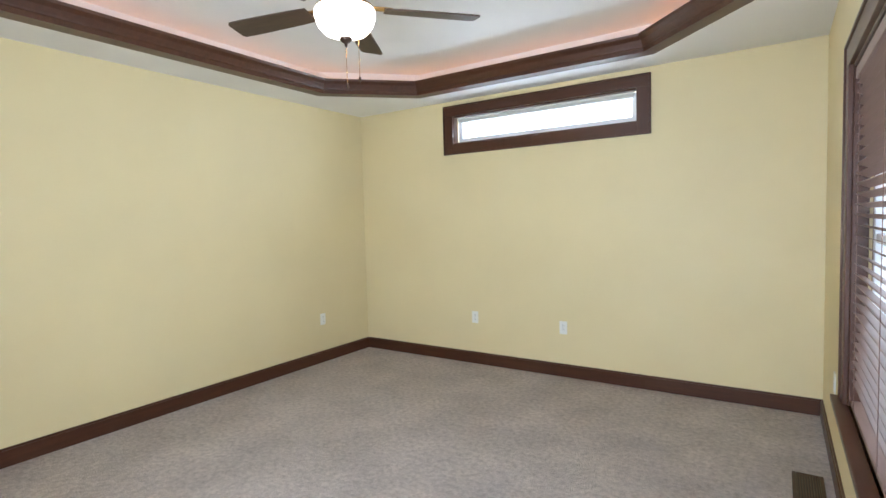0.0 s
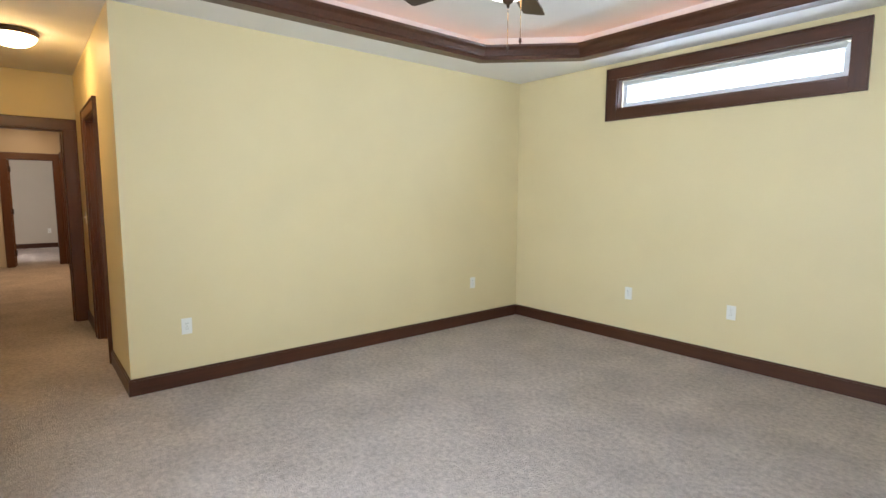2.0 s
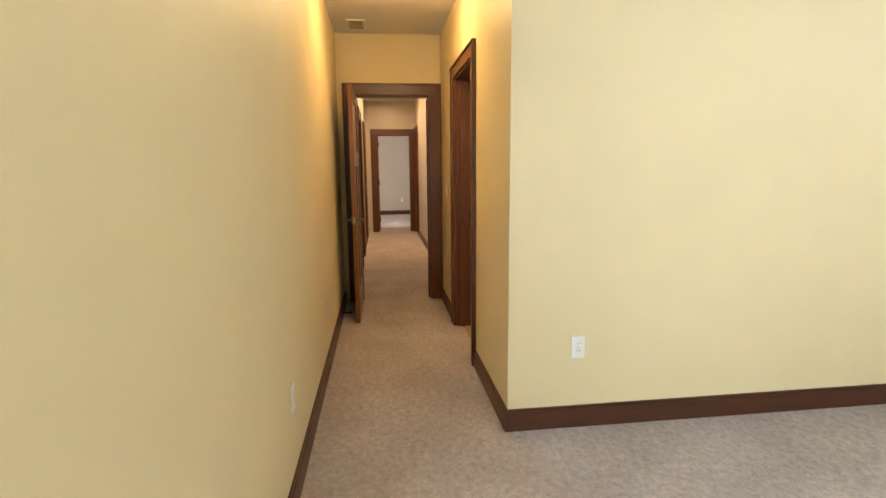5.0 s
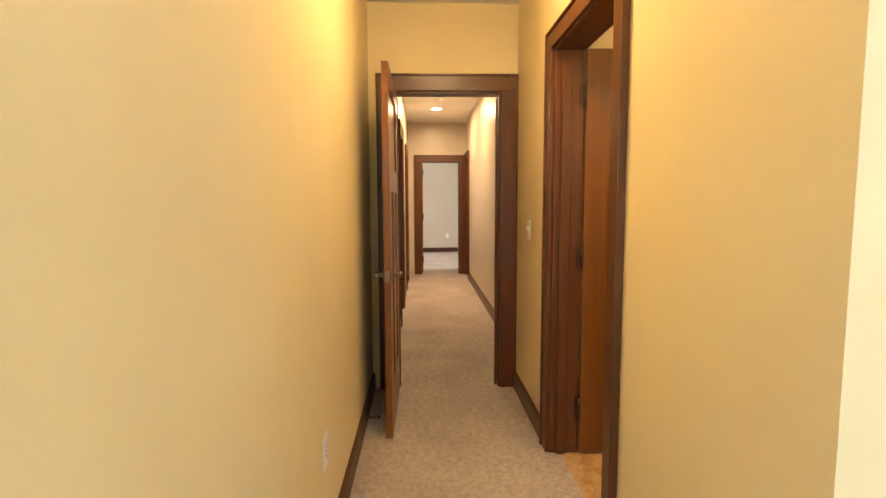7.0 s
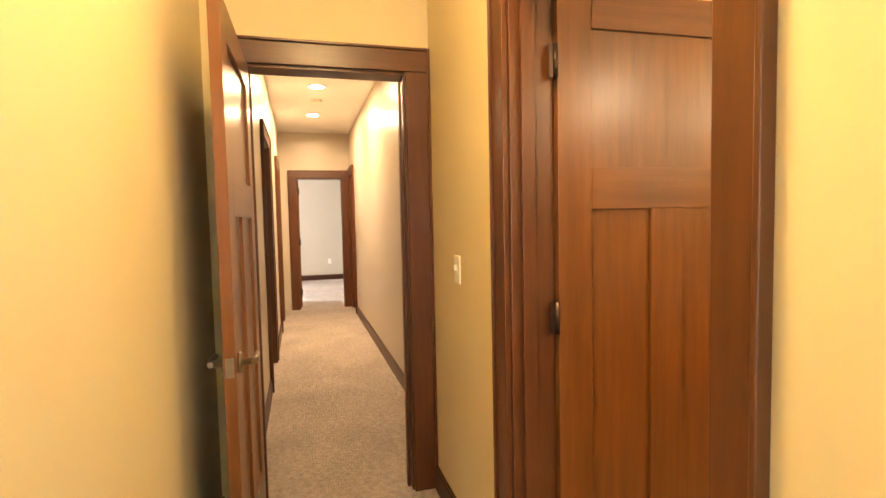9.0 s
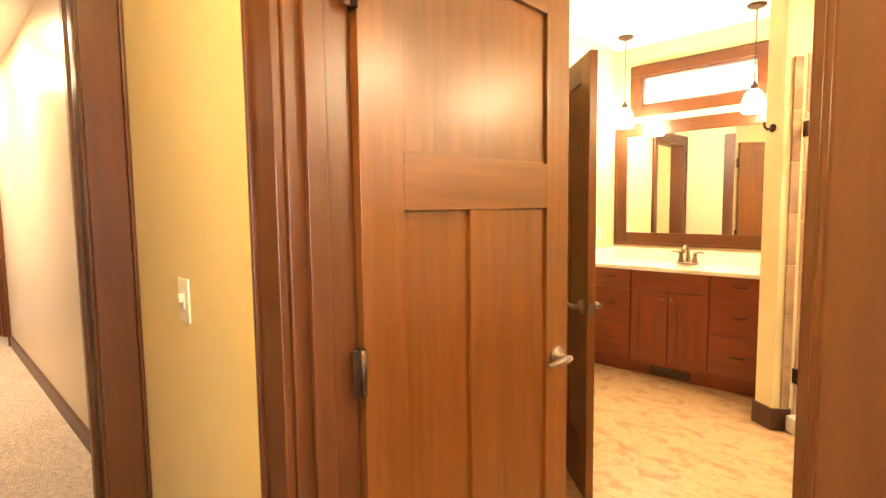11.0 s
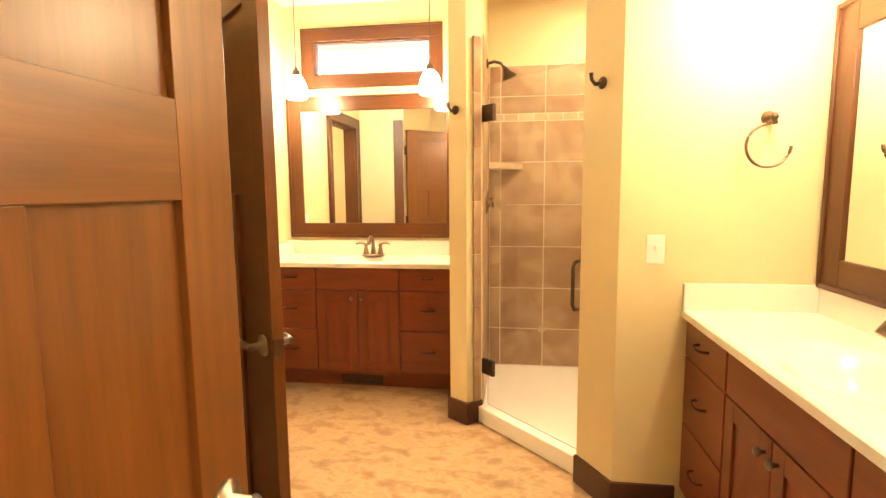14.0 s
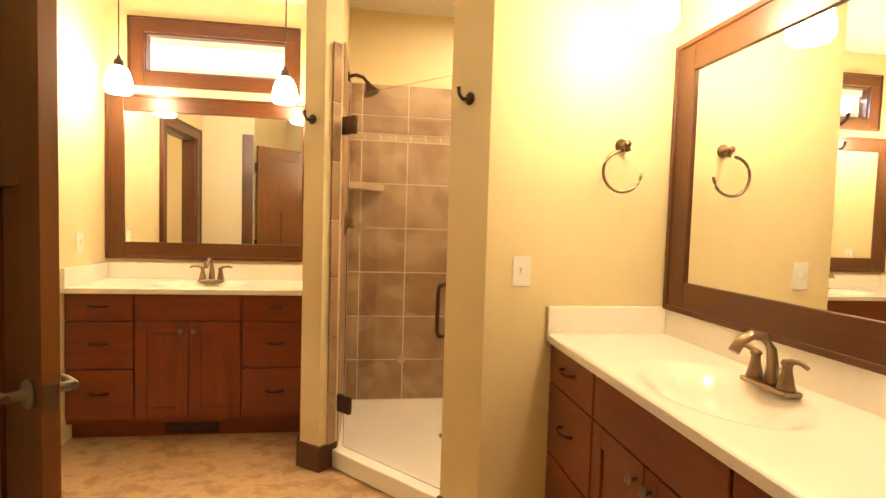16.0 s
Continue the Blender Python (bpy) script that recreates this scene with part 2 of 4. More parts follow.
def lathe(profile, seg=32, m=None):
    """A turned body round z from (radius, z) pairs."""
    bm = bmesh.new()
    rings = []
    for r, z in profile:
        if r < 1e-5:
            rings.append([bm.verts.new((0, 0, z))])
        else:
            rings.append([bm.verts.new((r * math.cos(2 * math.pi * i / seg), r * math.sin(2 * math.pi * i / seg), z)) for i in range(seg)])
    for a, b in zip(rings, rings[1:]):
        for i in range(seg):
            j = (i + 1) % seg
            if len(a) == 1 and len(b) > 1:
                bm.faces.new((a[0], b[j], b[i]))
            elif len(b) == 1 and len(a) > 1:
                bm.faces.new((a[i], a[j], b[0]))
            elif len(a) > 1:
                bm.faces.new((a[i], a[j], b[j], b[i]))
    bmesh.ops.recalc_face_normals(bm, faces=bm.faces[:])
    for f in bm.faces:
        f.smooth = True
    if m:
        bmesh.ops.transform(bm, matrix=m, verts=bm.verts[:])
    return bm


def tube(points, radius, seg=10, radii=None):
    """A round bar along points, with capped ends."""
    bm = bmesh.new()
    pts = [Vector(p) for p in points]
    rings = []
    for i, p in enumerate(pts):
        d = (pts[min(i + 1, len(pts) - 1)] - pts[max(i - 1, 0)]).normalized()
        a = d.cross(Vector((0.13, 0.21, 1) if abs(d.z) < 0.9 else (1, 0.1, 0))).normalized()
        b = d.cross(a)
        r = radii[i] if radii else radius
        rings.append([bm.verts.new(p + r * (math.cos(2 * math.pi * k / seg) * a + math.sin(2 * math.pi * k / seg) * b)) for k in range(seg)])
    for p, q in zip(rings, rings[1:]):
        for k in range(seg):
            f = bm.faces.new((p[k], p[(k + 1) % seg], q[(k + 1) % seg], q[k]))
            f.smooth = True
    bm.faces.new(rings[0]), bm.faces.new(rings[-1])
    bmesh.ops.recalc_face_normals(bm, faces=bm.faces[:])
    return bm


def part(name, bm, material, parent=None, label="", m=None):
    me = bpy.data.meshes.new(name)
    bm.to_mesh(me)
    bm.free()
    me.materials.append(material)
    ob = new(name, me)
    if m is not None:
        ob.matrix_basis = m
    if parent is not None:
        ob.parent = parent
    if label:
        ob["label"] = label
    return ob


def thing(name, m, label, category, group="", kind=""):
    ob = new(name)
    ob.empty_display_size = 0.1
    ob.matrix_basis = m
    return tagged(ob, label, category, group, kind)


def structure(name, bm, material, label, category):
    return tagged(part(name, bm, material), label, category, kind="structure")


def holed(axis, a0, a1, u0, u1, z0, z1, holes):
    """A wall slab across axis from a0 to a1, spanning u and z, with openings (u0, u1, z0, z1) right through it."""
    bm = bmesh.new()
    us = sorted({u0, u1, *[h[0] for h in holes], *[h[1] for h in holes]})
    for p, q in zip(us, us[1:]):
        cut = sorted((h[2], h[3]) for h in holes if h[0] <= p + 1e-6 and h[1] >= q - 1e-6)
        low = z0
        spans = []
        for lo, hi in cut:
            if lo > low + 1e-6:
                spans.append((low, lo))
            low = hi
        if low < z1 - 1e-6:
            spans.append((low, z1))
        for lo, hi in spans:
            if axis == "x":
                add_box(bm, a0, a1, p, q, lo, hi)
            else:
                add_box(bm, p, q, a0, a1, lo, hi)
    bmesh.ops.remove_doubles(bm, verts=bm.verts[:], dist=1e-5)
    seen, dup = {}, []
    for f in bm.faces:
        key = tuple(sorted(v.index for v in f.verts))
        if key in seen:
            dup += [f, seen[key]]
        seen[key] = f
    bm.verts.index_update()
    return bm


# ---- plan ----
G, E, S, N = -4.092, 0.075, -0.58, 4.25        # bedroom faces: west, east, south, north
HN, D1 = 0.412, -6.81                          # hall's north face, face of the wall with the hall door
C1, C2, CB = 2.585, 2.66, 2.705                # ceilings: bedroom soffit and hall, far hall, bathroom
BW, BE, BN, BS = -7.075, -4.205, 4.34, 0.555    # bathroom faces
H2L, H2R, FX = -0.47, 0.55, -12.39             # far hall faces and its end wall

structure("wall_east", holed("x", E, E + 0.15, S - 0.13, N + 0.18, 0, 3.0, [(1.0, 2.79, 0.55, 2.05)]), PAINT, "yellow painted bedroom wall with a tall window", "wall")
structure("wall_north", holed("y", N, N + 0.18, G, E, 0, 3.0, [(-2.887, -1.14, 2.163, 2.437)]), PAINT, "yellow painted bedroom wall with a high transom window", "wall")
# The south wall's opening is assumed, cut only for the added lamp.
structure("wall_south", holed("y", S - 0.13, S, D1 - 0.12, E, 0, 3.0, [(-1.5, -0.3, 0.6, 2.1)]), PAINT, "long yellow painted wall of bedroom and hall", "wall")
structure("wall_west", holed("x", BE, G, HN, N + 0.18, 0, 3.0, []), PAINT, "plain yellow painted bedroom wall beside the hall", "wall")
structure("wall_hall_north", holed("y", HN, BS, D1 - 0.12, BE, 0, 3.0, [(-5.863, -5.043, 0, 2.03)]), PAINT, "yellow hall wall with the bathroom doorway", "wall")
structure("wall_hall_end", holed("x", D1 - 0.12, D1, S, HN, 0, 3.0, [(-0.42, 0.302, 0, 2.022)]), PAINT, "yellow hall end wall above an open door", "wall")
structure("wall_far_hall_south", holed("y", H2L - 0.13, H2L, FX - 0.12, D1 - 0.12, 0, 3.0, [(-9.44, -8.65, 0, 2.02), (-11.55, -10.9, 0, 2.02)]), BEIGE, "beige far hall wall with two doors", "wall")
structure("wall_far_hall_north", holed("y", H2R, H2R + 0.12, FX - 0.12, D1 - 0.12, 0, 3.0, [(-12.28, -11.8, 0, 2.02)]), BEIGE, "beige far hall wall with satin sheen", "wall")
structure("wall_far_hall_end", holed("x", FX - 0.12, FX, H2L, H2R, 0, 3.0, [(-0.245, 0.435, 0, 1.985)]), BEIGE, "beige wall above the far doorway", "wall")
structure("wall_far_room_west", holed("x", -16.45, -16.33, -2.2, 2.2, 0, 3.0, []), BEIGE, "beige far room wall", "wall")
structure("wall_far_room_south", holed("y", -2.32, -2.2, -16.45, FX, 0, 3.0, [(-14.3, -13.1, 0.7, 2.0)]), BEIGE, "beige far room wall with a window", "wall")
structure("wall_far_room_north", holed("y", 2.2, 2.32, -16.45, FX, 0, 3.0, []), BEIGE, "plain beige far room wall", "wall")
structure("wall_far_room_east_a", holed("x", FX - 0.12, FX, -2.2, H2L - 0.13, 0, 3.0, []), BEIGE, "plain beige far room wall", "wall")
structure("wall_far_room_east_b", holed("x", FX - 0.12, FX, H2R + 0.12, 2.2, 0, 3.0, []), BEIGE, "plain beige far room wall", "wall")
structure("wall_bath_north", holed("y", BN, BN + 0.18, BW - 0.12, BE, 0, 3.0, [(-6.85, -5.975, 2.20, 2.45)]), PAINT, "yellow bathroom wall with a high transom window", "wall")
structure("wall_bath_west", holed("x", BW - 0.12, BW, 2.47, BN, 0, 3.0, [(2.66, 3.40, 0, 2.02)]), PAINT, "yellow bathroom wall with the closet doorway", "wall")
structure("wall_toilet_room_north", holed("y", 2.35, 2.47, BW - 0.12, -6.58, 0, 3.0, []), PAINT, "short yellow partition wall", "wall")
structure("wall_toilet_room_east", holed("x", -6.70, -6.58, BS, 2.35, 0, 3.0, []), PAINT, "yellow partition wall beside the bathroom door", "wall")
structure("wall_closet_west", holed("x", -8.75, -8.63, 2.0, BN + 0.18, 0, 3.0, []), PAINT, "yellow closet wall with wire shelves", "wall")
structure("wall_closet_south", holed("y", 2.0, 2.12, -8.63, BW - 0.12, 0, 3.0, []), PAINT, "plain yellow closet wall", "wall")
structure("wall_closet_north", holed("y", BN, BN + 0.18, -8.63, BW - 0.12, 0, 3.0, []), PAINT, "plain yellow closet wall", "wall")
P1 = [(-5.745, 3.515), (-5.639, 3.437), (-5.563, 3.505), (-5.563, BN), (-5.745, BN)]
P2 = [(BE, 2.71), (-4.96, 2.71), (-5.08, 2.92), (-5.015, 2.99), (-4.93, 2.83), (BE, 2.83)]
structure("wall_shower_pier", prism(P1, 0, 2.9), PAINT, "yellow wall end between vanity and shower", "wall")
structure("wall_shower_return", prism(P2, 0, 2.9), PAINT, "yellow angled wall beside the shower opening", "wall")

# floors and outside ground
structure("floor", box(-16.33, E, -2.2, 0.47, -0.12, 0), CARPET, "beige-grey cut-pile carpet with brushed patches", "carpet")
structure("floor_bedroom", box(G, E, 0.47, N, -0.12, 0), CARPET, "beige-grey cut-pile carpet in the bedroom", "carpet")
structure("floor_far_room", box(-16.33, FX, 0.47, 2.2, -0.12, 0), CARPET, "beige-grey cut-pile carpet in the far room", "carpet")
structure("floor_far_hall", box(FX, D1 - 0.12, 0.47, H2R, -0.12, 0), CARPET, "beige-grey cut-pile carpet in the far hall", "carpet")
structure("floor_bathroom", box(-8.63, BE, 0.47, BN, -0.12, -0.002), VINYL, "mottled tan and rust slate-look vinyl floor", "floor")
structure("ground", box(-300, 300, -300, 300, -0.6, -0.4), GRASS, "lawn outside the house", "ground")

# ceilings
TX0, TX1, TY0, TY1, CH = -3.61, -0.41, -0.16, 3.83, 0.60
TRAY = [(TX0, TY0 + CH), (TX0 + CH, TY0), (TX1 - CH, TY0), (TX1, TY0 + CH), (TX1, TY1 - CH), (TX1 - CH, TY1), (TX0 + CH, TY1), (TX0, TY1 - CH)]
TOP = 2.80


def offset_ring(d):
    """The tray's outline moved outwards by d."""
    cx, cy, out = (TX0 + TX1) / 2, (TY0 + TY1) / 2, []
    for i in range(8):
        a, b, c = Vector(TRAY[i - 1]), Vector(TRAY[i]), Vector(TRAY[(i + 1) % 8])
        n1 = Vector(((b - a).y, -(b - a).x)).normalized()
        n2 = Vector(((c - b).y, -(c - b).x)).normalized()
        if n1.dot(b - Vector((cx, cy))) < 0:
            n1, n2 = -n1, -n2
        k = (n1 + n2) / (1 + n1.dot(n2))
        out.append(b + d * k)
    return out


def ring_loft(profile):
    """A moulding swept round the tray: (outward offset, z) pairs, closed."""
    bm = bmesh.new()
    rings = [[bm.verts.new((p.x, p.y, z)) for p in offset_ring(d)] for d, z in profile]
    for i in range(len(rings)):
        a, b = rings[i], rings[(i + 1) % len(rings)]
        for k in range(8):
            bm.faces.new((a[k], a[(k + 1) % 8], b[(k + 1) % 8], b[k]))
    bmesh.ops.recalc_face_normals(bm, faces=bm.faces[:])
    return bm


bm = bmesh.new()
inner = [bm.verts.new((p.x, p.y, C1)) for p in offset_ring(0.11)]
outer = [bm.verts.new(p) for p in ((G, S, C1), (E, S, C1), (E, N, C1), (G, N, C1))]
o = {"sw": outer[0], "se": outer[1], "ne": outer[2], "nw": outer[3]}
for f in ((o["sw"], inner[1], inner[0]), (o["sw"], o["se"], inner[2], inner[1]), (o["se"], inner[3], inner[2]), (o["se"], o["ne"], inner[4], inner[3]),
          (o["ne"], inner[5], inner[4]), (o["ne"], o["nw"], inner[6], inner[5]), (o["nw"], inner[7], inner[6]), (o["nw"], o["sw"], inner[0], inner[7])):
    bm.faces.new(f)
high = [bm.verts.new((p.x, p.y, TOP)) for p in offset_ring(0.11)]
for k in range(8):
    bm.faces.new((inner[k], inner[(k + 1) % 8], high[(k + 1) % 8], high[k]))
bm.faces.new(high)
structure("ceiling", bm, WHITE, "white tray ceiling with an octagonal recess", "ceiling")
# Unseen slab added over all rooms so no sky light leaks in.
structure("ceiling_sky_block", box(-16.45, E + 0.15, -2.32, N + 0.3, 3.0, 3.1), WHITE, "unseen white slab above the ceilings, shutting out the sky", "ceiling")
bm = bmesh.new()
add_box(bm, D1, G, S, HN, C1, C1 + 0.05)
structure("ceiling_hall", bm, WHITE, "white textured hall ceiling", "ceiling")
structure("ceiling_far_hall", box(FX, D1 - 0.12, H2L, H2R, C2, C2 + 0.05), WHITE, "white textured far hall ceiling", "ceiling")
structure("ceiling_far_room", box(-16.33, FX - 0.12, -2.2, 2.2, C2, C2 + 0.05), WHITE, "white far room ceiling", "ceiling")
structure("ceiling_bathroom", box(-8.63, BE, BS, BN, CB, CB + 0.05), WHITE, "white bathroom ceiling", "ceiling")

# crown moulding with a cove behind it
structure("trim_crown", ring_loft([(0.11, C1 - 0.002), (0.0, C1 - 0.002), (0.0, C1 + 0.028), (-0.008, C1 + 0.034), (-0.012, C1 + 0.045), (-0.028, C1 + 0.075), (-0.05, C1 + 0.098), (-0.056, C1 + 0.115), (-0.04, C1 + 0.118), (0.02, C1 + 0.05), (0.11, C1 + 0.04)]), TRIM_X, "dark-stained wooden crown moulding round the tray ceiling", "moulding")
rope = tagged(part("rope_light", ring_loft([(0.055, C1 + 0.085), (0.055, C1 + 0.10), (0.07, C1 + 0.10), (0.07, C1 + 0.085)]), ROPE), "orange glowing rope light lying behind the crown moulding", "rope light")


# ---- trim ----
def baseboard(name, axis, face, side, u0, u1, h=0.115):
    """A baseboard on a wall face; side is the way it stands out of the wall."""
    a0, a1 = sorted((face, face + side * 0.016))
    c0, c1 = sorted((face, face + side * 0.010))
    bm = bmesh.new()
    if axis == "x":
        add_box(bm, a0, a1, u0, u1, 0, h - 0.012), add_box(bm, c0, c1, u0, u1, h - 0.012, h)
    else:
        add_box(bm, u0, u1, a0, a1, 0, h - 0.012), add_box(bm, u0, u1, c0, c1, h - 0.012, h)
    return structure(name, bm, TRIM_Y if axis == "x" else TRIM_X, "dark-stained wooden baseboard", "baseboard")


def board_path(name, pts, h=0.115, t=0.016):
    """A baseboard that bends round corners, standing to the right of the way from point to point."""
    bm = bmesh.new()
    v = [Vector(p) for p in pts]
    off = []
    for i, p in enumerate(v):
        ds = []
        if i > 0:
            ds.append((p - v[i - 1]).normalized())
        if i < len(v) - 1:
            ds.append((v[i + 1] - p).normalized())
        ns = [Vector((d.y, -d.x)) for d in ds]
        off.append(p + t * (ns[0] if len(ns) == 1 else (ns[0] + ns[1]) / (1 + ns[0].dot(ns[1]))))
    for i in range(len(v) - 1):
        q = [v[i], v[i + 1], off[i + 1], off[i]]
        lo = [bm.verts.new((a.x, a.y, 0)) for a in q]
        hi = [bm.verts.new((a.x, a.y, h)) for a in q]
        bm.faces.new(lo), bm.faces.new(hi)
        for k in range(4):
            bm.faces.new((lo[k], lo[(k + 1) % 4], hi[(k + 1) % 4], hi[k]))
    bmesh.ops.recalc_face_normals(bm, faces=bm.faces[:])
    return structure(name, bm, TRIM_X, "dark-stained wooden baseboard", "baseboard")


baseboard("baseboard_west", "x", G, 1, HN, N - 0.016)
baseboard("baseboard_north", "y", N, -1, G, E)
baseboard("baseboard_east", "x", E, -1, S + 0.016, N - 0.016)
baseboard("baseboard_south", "y", S, 1, D1, E)
baseboard("baseboard_hall_a", "y", HN, -1, -4.955, G + 0.016)
baseboard("baseboard_hall_b", "y", HN, -1, D1, -5.955)
baseboard("baseboard_far_hall_n", "y", H2R, -1, -11.69, D1 - 0.12)
baseboard("baseboard_far_hall_s", "y", H2L, 1, -10.8, -9.54)
baseboard("baseboard_far_hall_t", "y", H2L, 1, -8.55, D1 - 0.12)
baseboard("baseboard_far_room", "x", -16.33, 1, -2.2, 2.2)
board_path("baseboard_pier", [(-5.563, 3.505), (-5.639, 3.437), (-5.745, 3.515), (-5.745, 3.83)][::-1], 0.13)
board_path("baseboard_shower_return", [(-5.08, 2.92), (-4.96, 2.71), (-4.71, 2.71)], 0.13)
board_path("baseboard_bath_partition", [(-6.58, 0.55), (-6.58, 2.47)][::-1], 0.13)
board_path("baseboard_bath_south", [(-4.955, BS), (BE, BS)][::-1], 0.13)


def casing(name, axis, face, side, u0, u1, z0, z1, w=0.105, sill=False, thick=0.02, lining=0.12, back=0.012, woods=(LIT_TRIM_V, LIT_TRIM_X, LIT_TRIM_Y)):
    """Flat wooden casing with a raised back band round an opening, and the jamb lining it."""
    ob = thing(name, Matrix(), "dark-stained wooden casing round an opening", "casing", kind="structure")

    def slab(nm, p0, p1, q0, q1, d, material, d0=0.0):
        a0, a1 = sorted((face + side * d0, face + side * d))
        b = box(a0, a1, p0, p1, q0, q1, 0.003) if axis == "x" else box(p0, p1, a0, a1, q0, q1, 0.003)
        part(nm, b, material, ob)

    post, flat = woods[0], woods[2] if axis == "x" else woods[1]
    for nm, p0, p1, q0, q1, material in (("side_casing", u0 - w + back, u0 + 0.006, z0 - (w - back if sill else 0), z1, post), ("side_casing", u1 - 0.006, u1 + w - back, z0 - (w - back if sill else 0), z1, post),
                                         ("head_casing", u0 - w + back, u1 + w - back, z1, z1 + w - back, flat)):
        slab(nm, p0, p1, q0, q1, thick, material)
    for p0, p1, q0, q1, material in ((u0 - w, u0 - w + back, z0 - (w if sill else 0), z1 + w, post), (u1 + w - back, u1 + w, z0 - (w if sill else 0), z1 + w, post), (u0 - w + back, u1 + w - back, z1 + w - back, z1 + w, flat)):
        slab("back_band", p0, p1, q0, q1, thick + 0.009, material)
    if sill:
        slab("apron_casing", u0 + 0.006, u1 - 0.006, z0 - w + back, z0, thick, flat)
        slab("back_band", u0 - w + back, u1 + w - back, z0 - w, z0 - w + back, thick + 0.009, flat)
    j = 0.014
    slab("jamb", u0 - 0.002, u0 + j, z0, z1, -lining, post, 0.0)
    slab("jamb", u1 - j, u1 + 0.002, z0, z1, -lining, post, 0.0)
    slab("head_jamb", u0 + j, u1 - j, z1 - j, z1 + 0.002, -lining, flat, 0.0)
    if sill:
        slab("sill_jamb", u0 + j, u1 - j, z0 - 0.002, z0 + j, -lining, flat, 0.0)
    return ob


casing("trim_hall_door", "x", D1, 1, -0.42, 0.302, 0, 2.022, 0.11)
bath_trim = casing("trim_bath_door", "y", HN, -1, -5.863, -5.043, 0, 2.03, 0.088, lining=0.146)
for x0, x1 in ((-5.845, -5.833), (-5.069, -5.057)):
    part("door_stop_strip", box(x0, x1, 0.445, 0.49, 0, 2.0, 0.002), LIT_TRIM_V, bath_trim)
hall_trim = bpy.data.objects["trim_hall_door"]
for y0, y1 in ((-0.402, -0.390), (0.272, 0.284)):
    part("door_stop_strip", box(D1 - 0.075, D1 - 0.04, y0, y1, 0, 1.99, 0.002), LIT_TRIM_V, hall_trim)
casing("trim_far_door", "x", FX, 1, -0.245, 0.435, 0, 1.985, 0.115)
casing("trim_far_hall_door_near", "y", H2L, 1, -9.44, -8.65, 0, 2.02, 0.10)
casing("trim_far_hall_door_far", "y", H2L, 1, -11.55, -10.9, 0, 2.02, 0.10)
casing("trim_far_hall_door_north", "y", H2R, -1, -12.28, -11.8, 0, 2.02, 0.10)
casing("trim_closet_door", "x", BW, 1, 2.66, 3.40, 0, 2.02, 0.10)
structure("trim_toilet_door", box(-6.69, -6.585, 2.47, 2.49, 0, 2.12, 0.003), LIT_TRIM_V, "stained wooden casing board on the partition", "casing")


# ---- windows ----
def window(name, axis, face, side, u0, u1, z0, z1, label, cols=1, rail=None, deep=0.10):
    """A white vinyl unit set back in its opening, with panes of glass."""
    ob = thing(name, Matrix(), label, "window", kind="structure")
    a = face - side * deep

    def bar(nm, p0, p1, q0, q1, t, material, bevel=0.004):
        lo, hi = sorted((a - t / 2, a + t / 2))
        return part(nm, box(lo, hi, p0, p1, q0, q1, bevel) if axis == "x" else box(p0, p1, lo, hi, q0, q1, bevel), material, ob)

    w = 0.045
    step = (u1 - u0) / cols
    for c in range(cols):
        p0, p1 = u0 + c * step, u0 + (c + 1) * step
        bar("frame_side", p0, p0 + w, z0, z1, 0.05, VINYLW), bar("frame_side", p1 - w, p1, z0, z1, 0.05, VINYLW)
        bar("frame_head", p0 + w, p1 - w, z1 - w, z1, 0.05, VINYLW), bar("frame_sill", p0 + w, p1 - w, z0, z0 + w, 0.05, VINYLW)
        if rail:
            bar("meeting_rail", p0 + w, p1 - w, rail - 0.02, rail + 0.02, 0.04, VINYLW)
        spans = [(z0 + w, rail - 0.02), (rail + 0.02, z1 - w)] if rail else [(z0 + w, z1 - w)]
        for q0, q1 in spans:
            pane = bar("pane", p0 + w, p1 - w, q0, q1, 0.006, GLASS, 0)
            pane.visible_shadow = False
    return ob


casing("trim_north_window", "y", N, -1, -2.887, -1.14, 2.163, 2.437, 0.10, sill=True, lining=0.07, woods=(TRIM_V, TRIM_X, TRIM_Y))
window("window_1", "y", N, -1, -2.869, -1.158, 2.181, 2.419, "wide high transom window in a white vinyl frame")
casing("trim_bath_window", "y", BN, -1, -6.85, -5.975, 2.20, 2.45, 0.09, sill=True, lining=0.07)
window("window_2", "y", BN, -1, -6.832, -5.993, 2.218, 2.432, "small high transom window above the vanity mirror")
casing("trim_east_window", "x", E, -1, 1.0, 2.79, 0.55, 2.05, 0.10, lining=0.06, woods=(TRIM_V, TRIM_X, TRIM_Y))
window("window_3", "x", E, -1, 1.0, 2.79, 0.55, 2.05, "tall double-hung window in a dark casing", 2, 1.30)
# Assumed window, never in view, fitted in the added lamp's opening.
window("unseen_south_window", "y", S, 1, -1.5, -0.3, 0.6, 2.1, "assumed double-hung south window, out of view, added to light the bedroom", 1, 1.33)
window("window_4", "y", -2.2, 1, -14.3, -13.1, 0.7, 2.0, "bright far room window", 1, 1.35, 0.06)
sill = structure("trim_east_sill", box(E - 0.055, E + 0.06, 0.86, 2.93, 0.525, 0.55, 0.004), TRIM_Y, "dark-stained wooden window stool", "window sill")
structure("trim_east_apron", box(E - 0.018, E, 0.90, 2.89, 0.43, 0.525, 0.003), TRIM_Y, "dark-stained wooden window apron", "window trim")


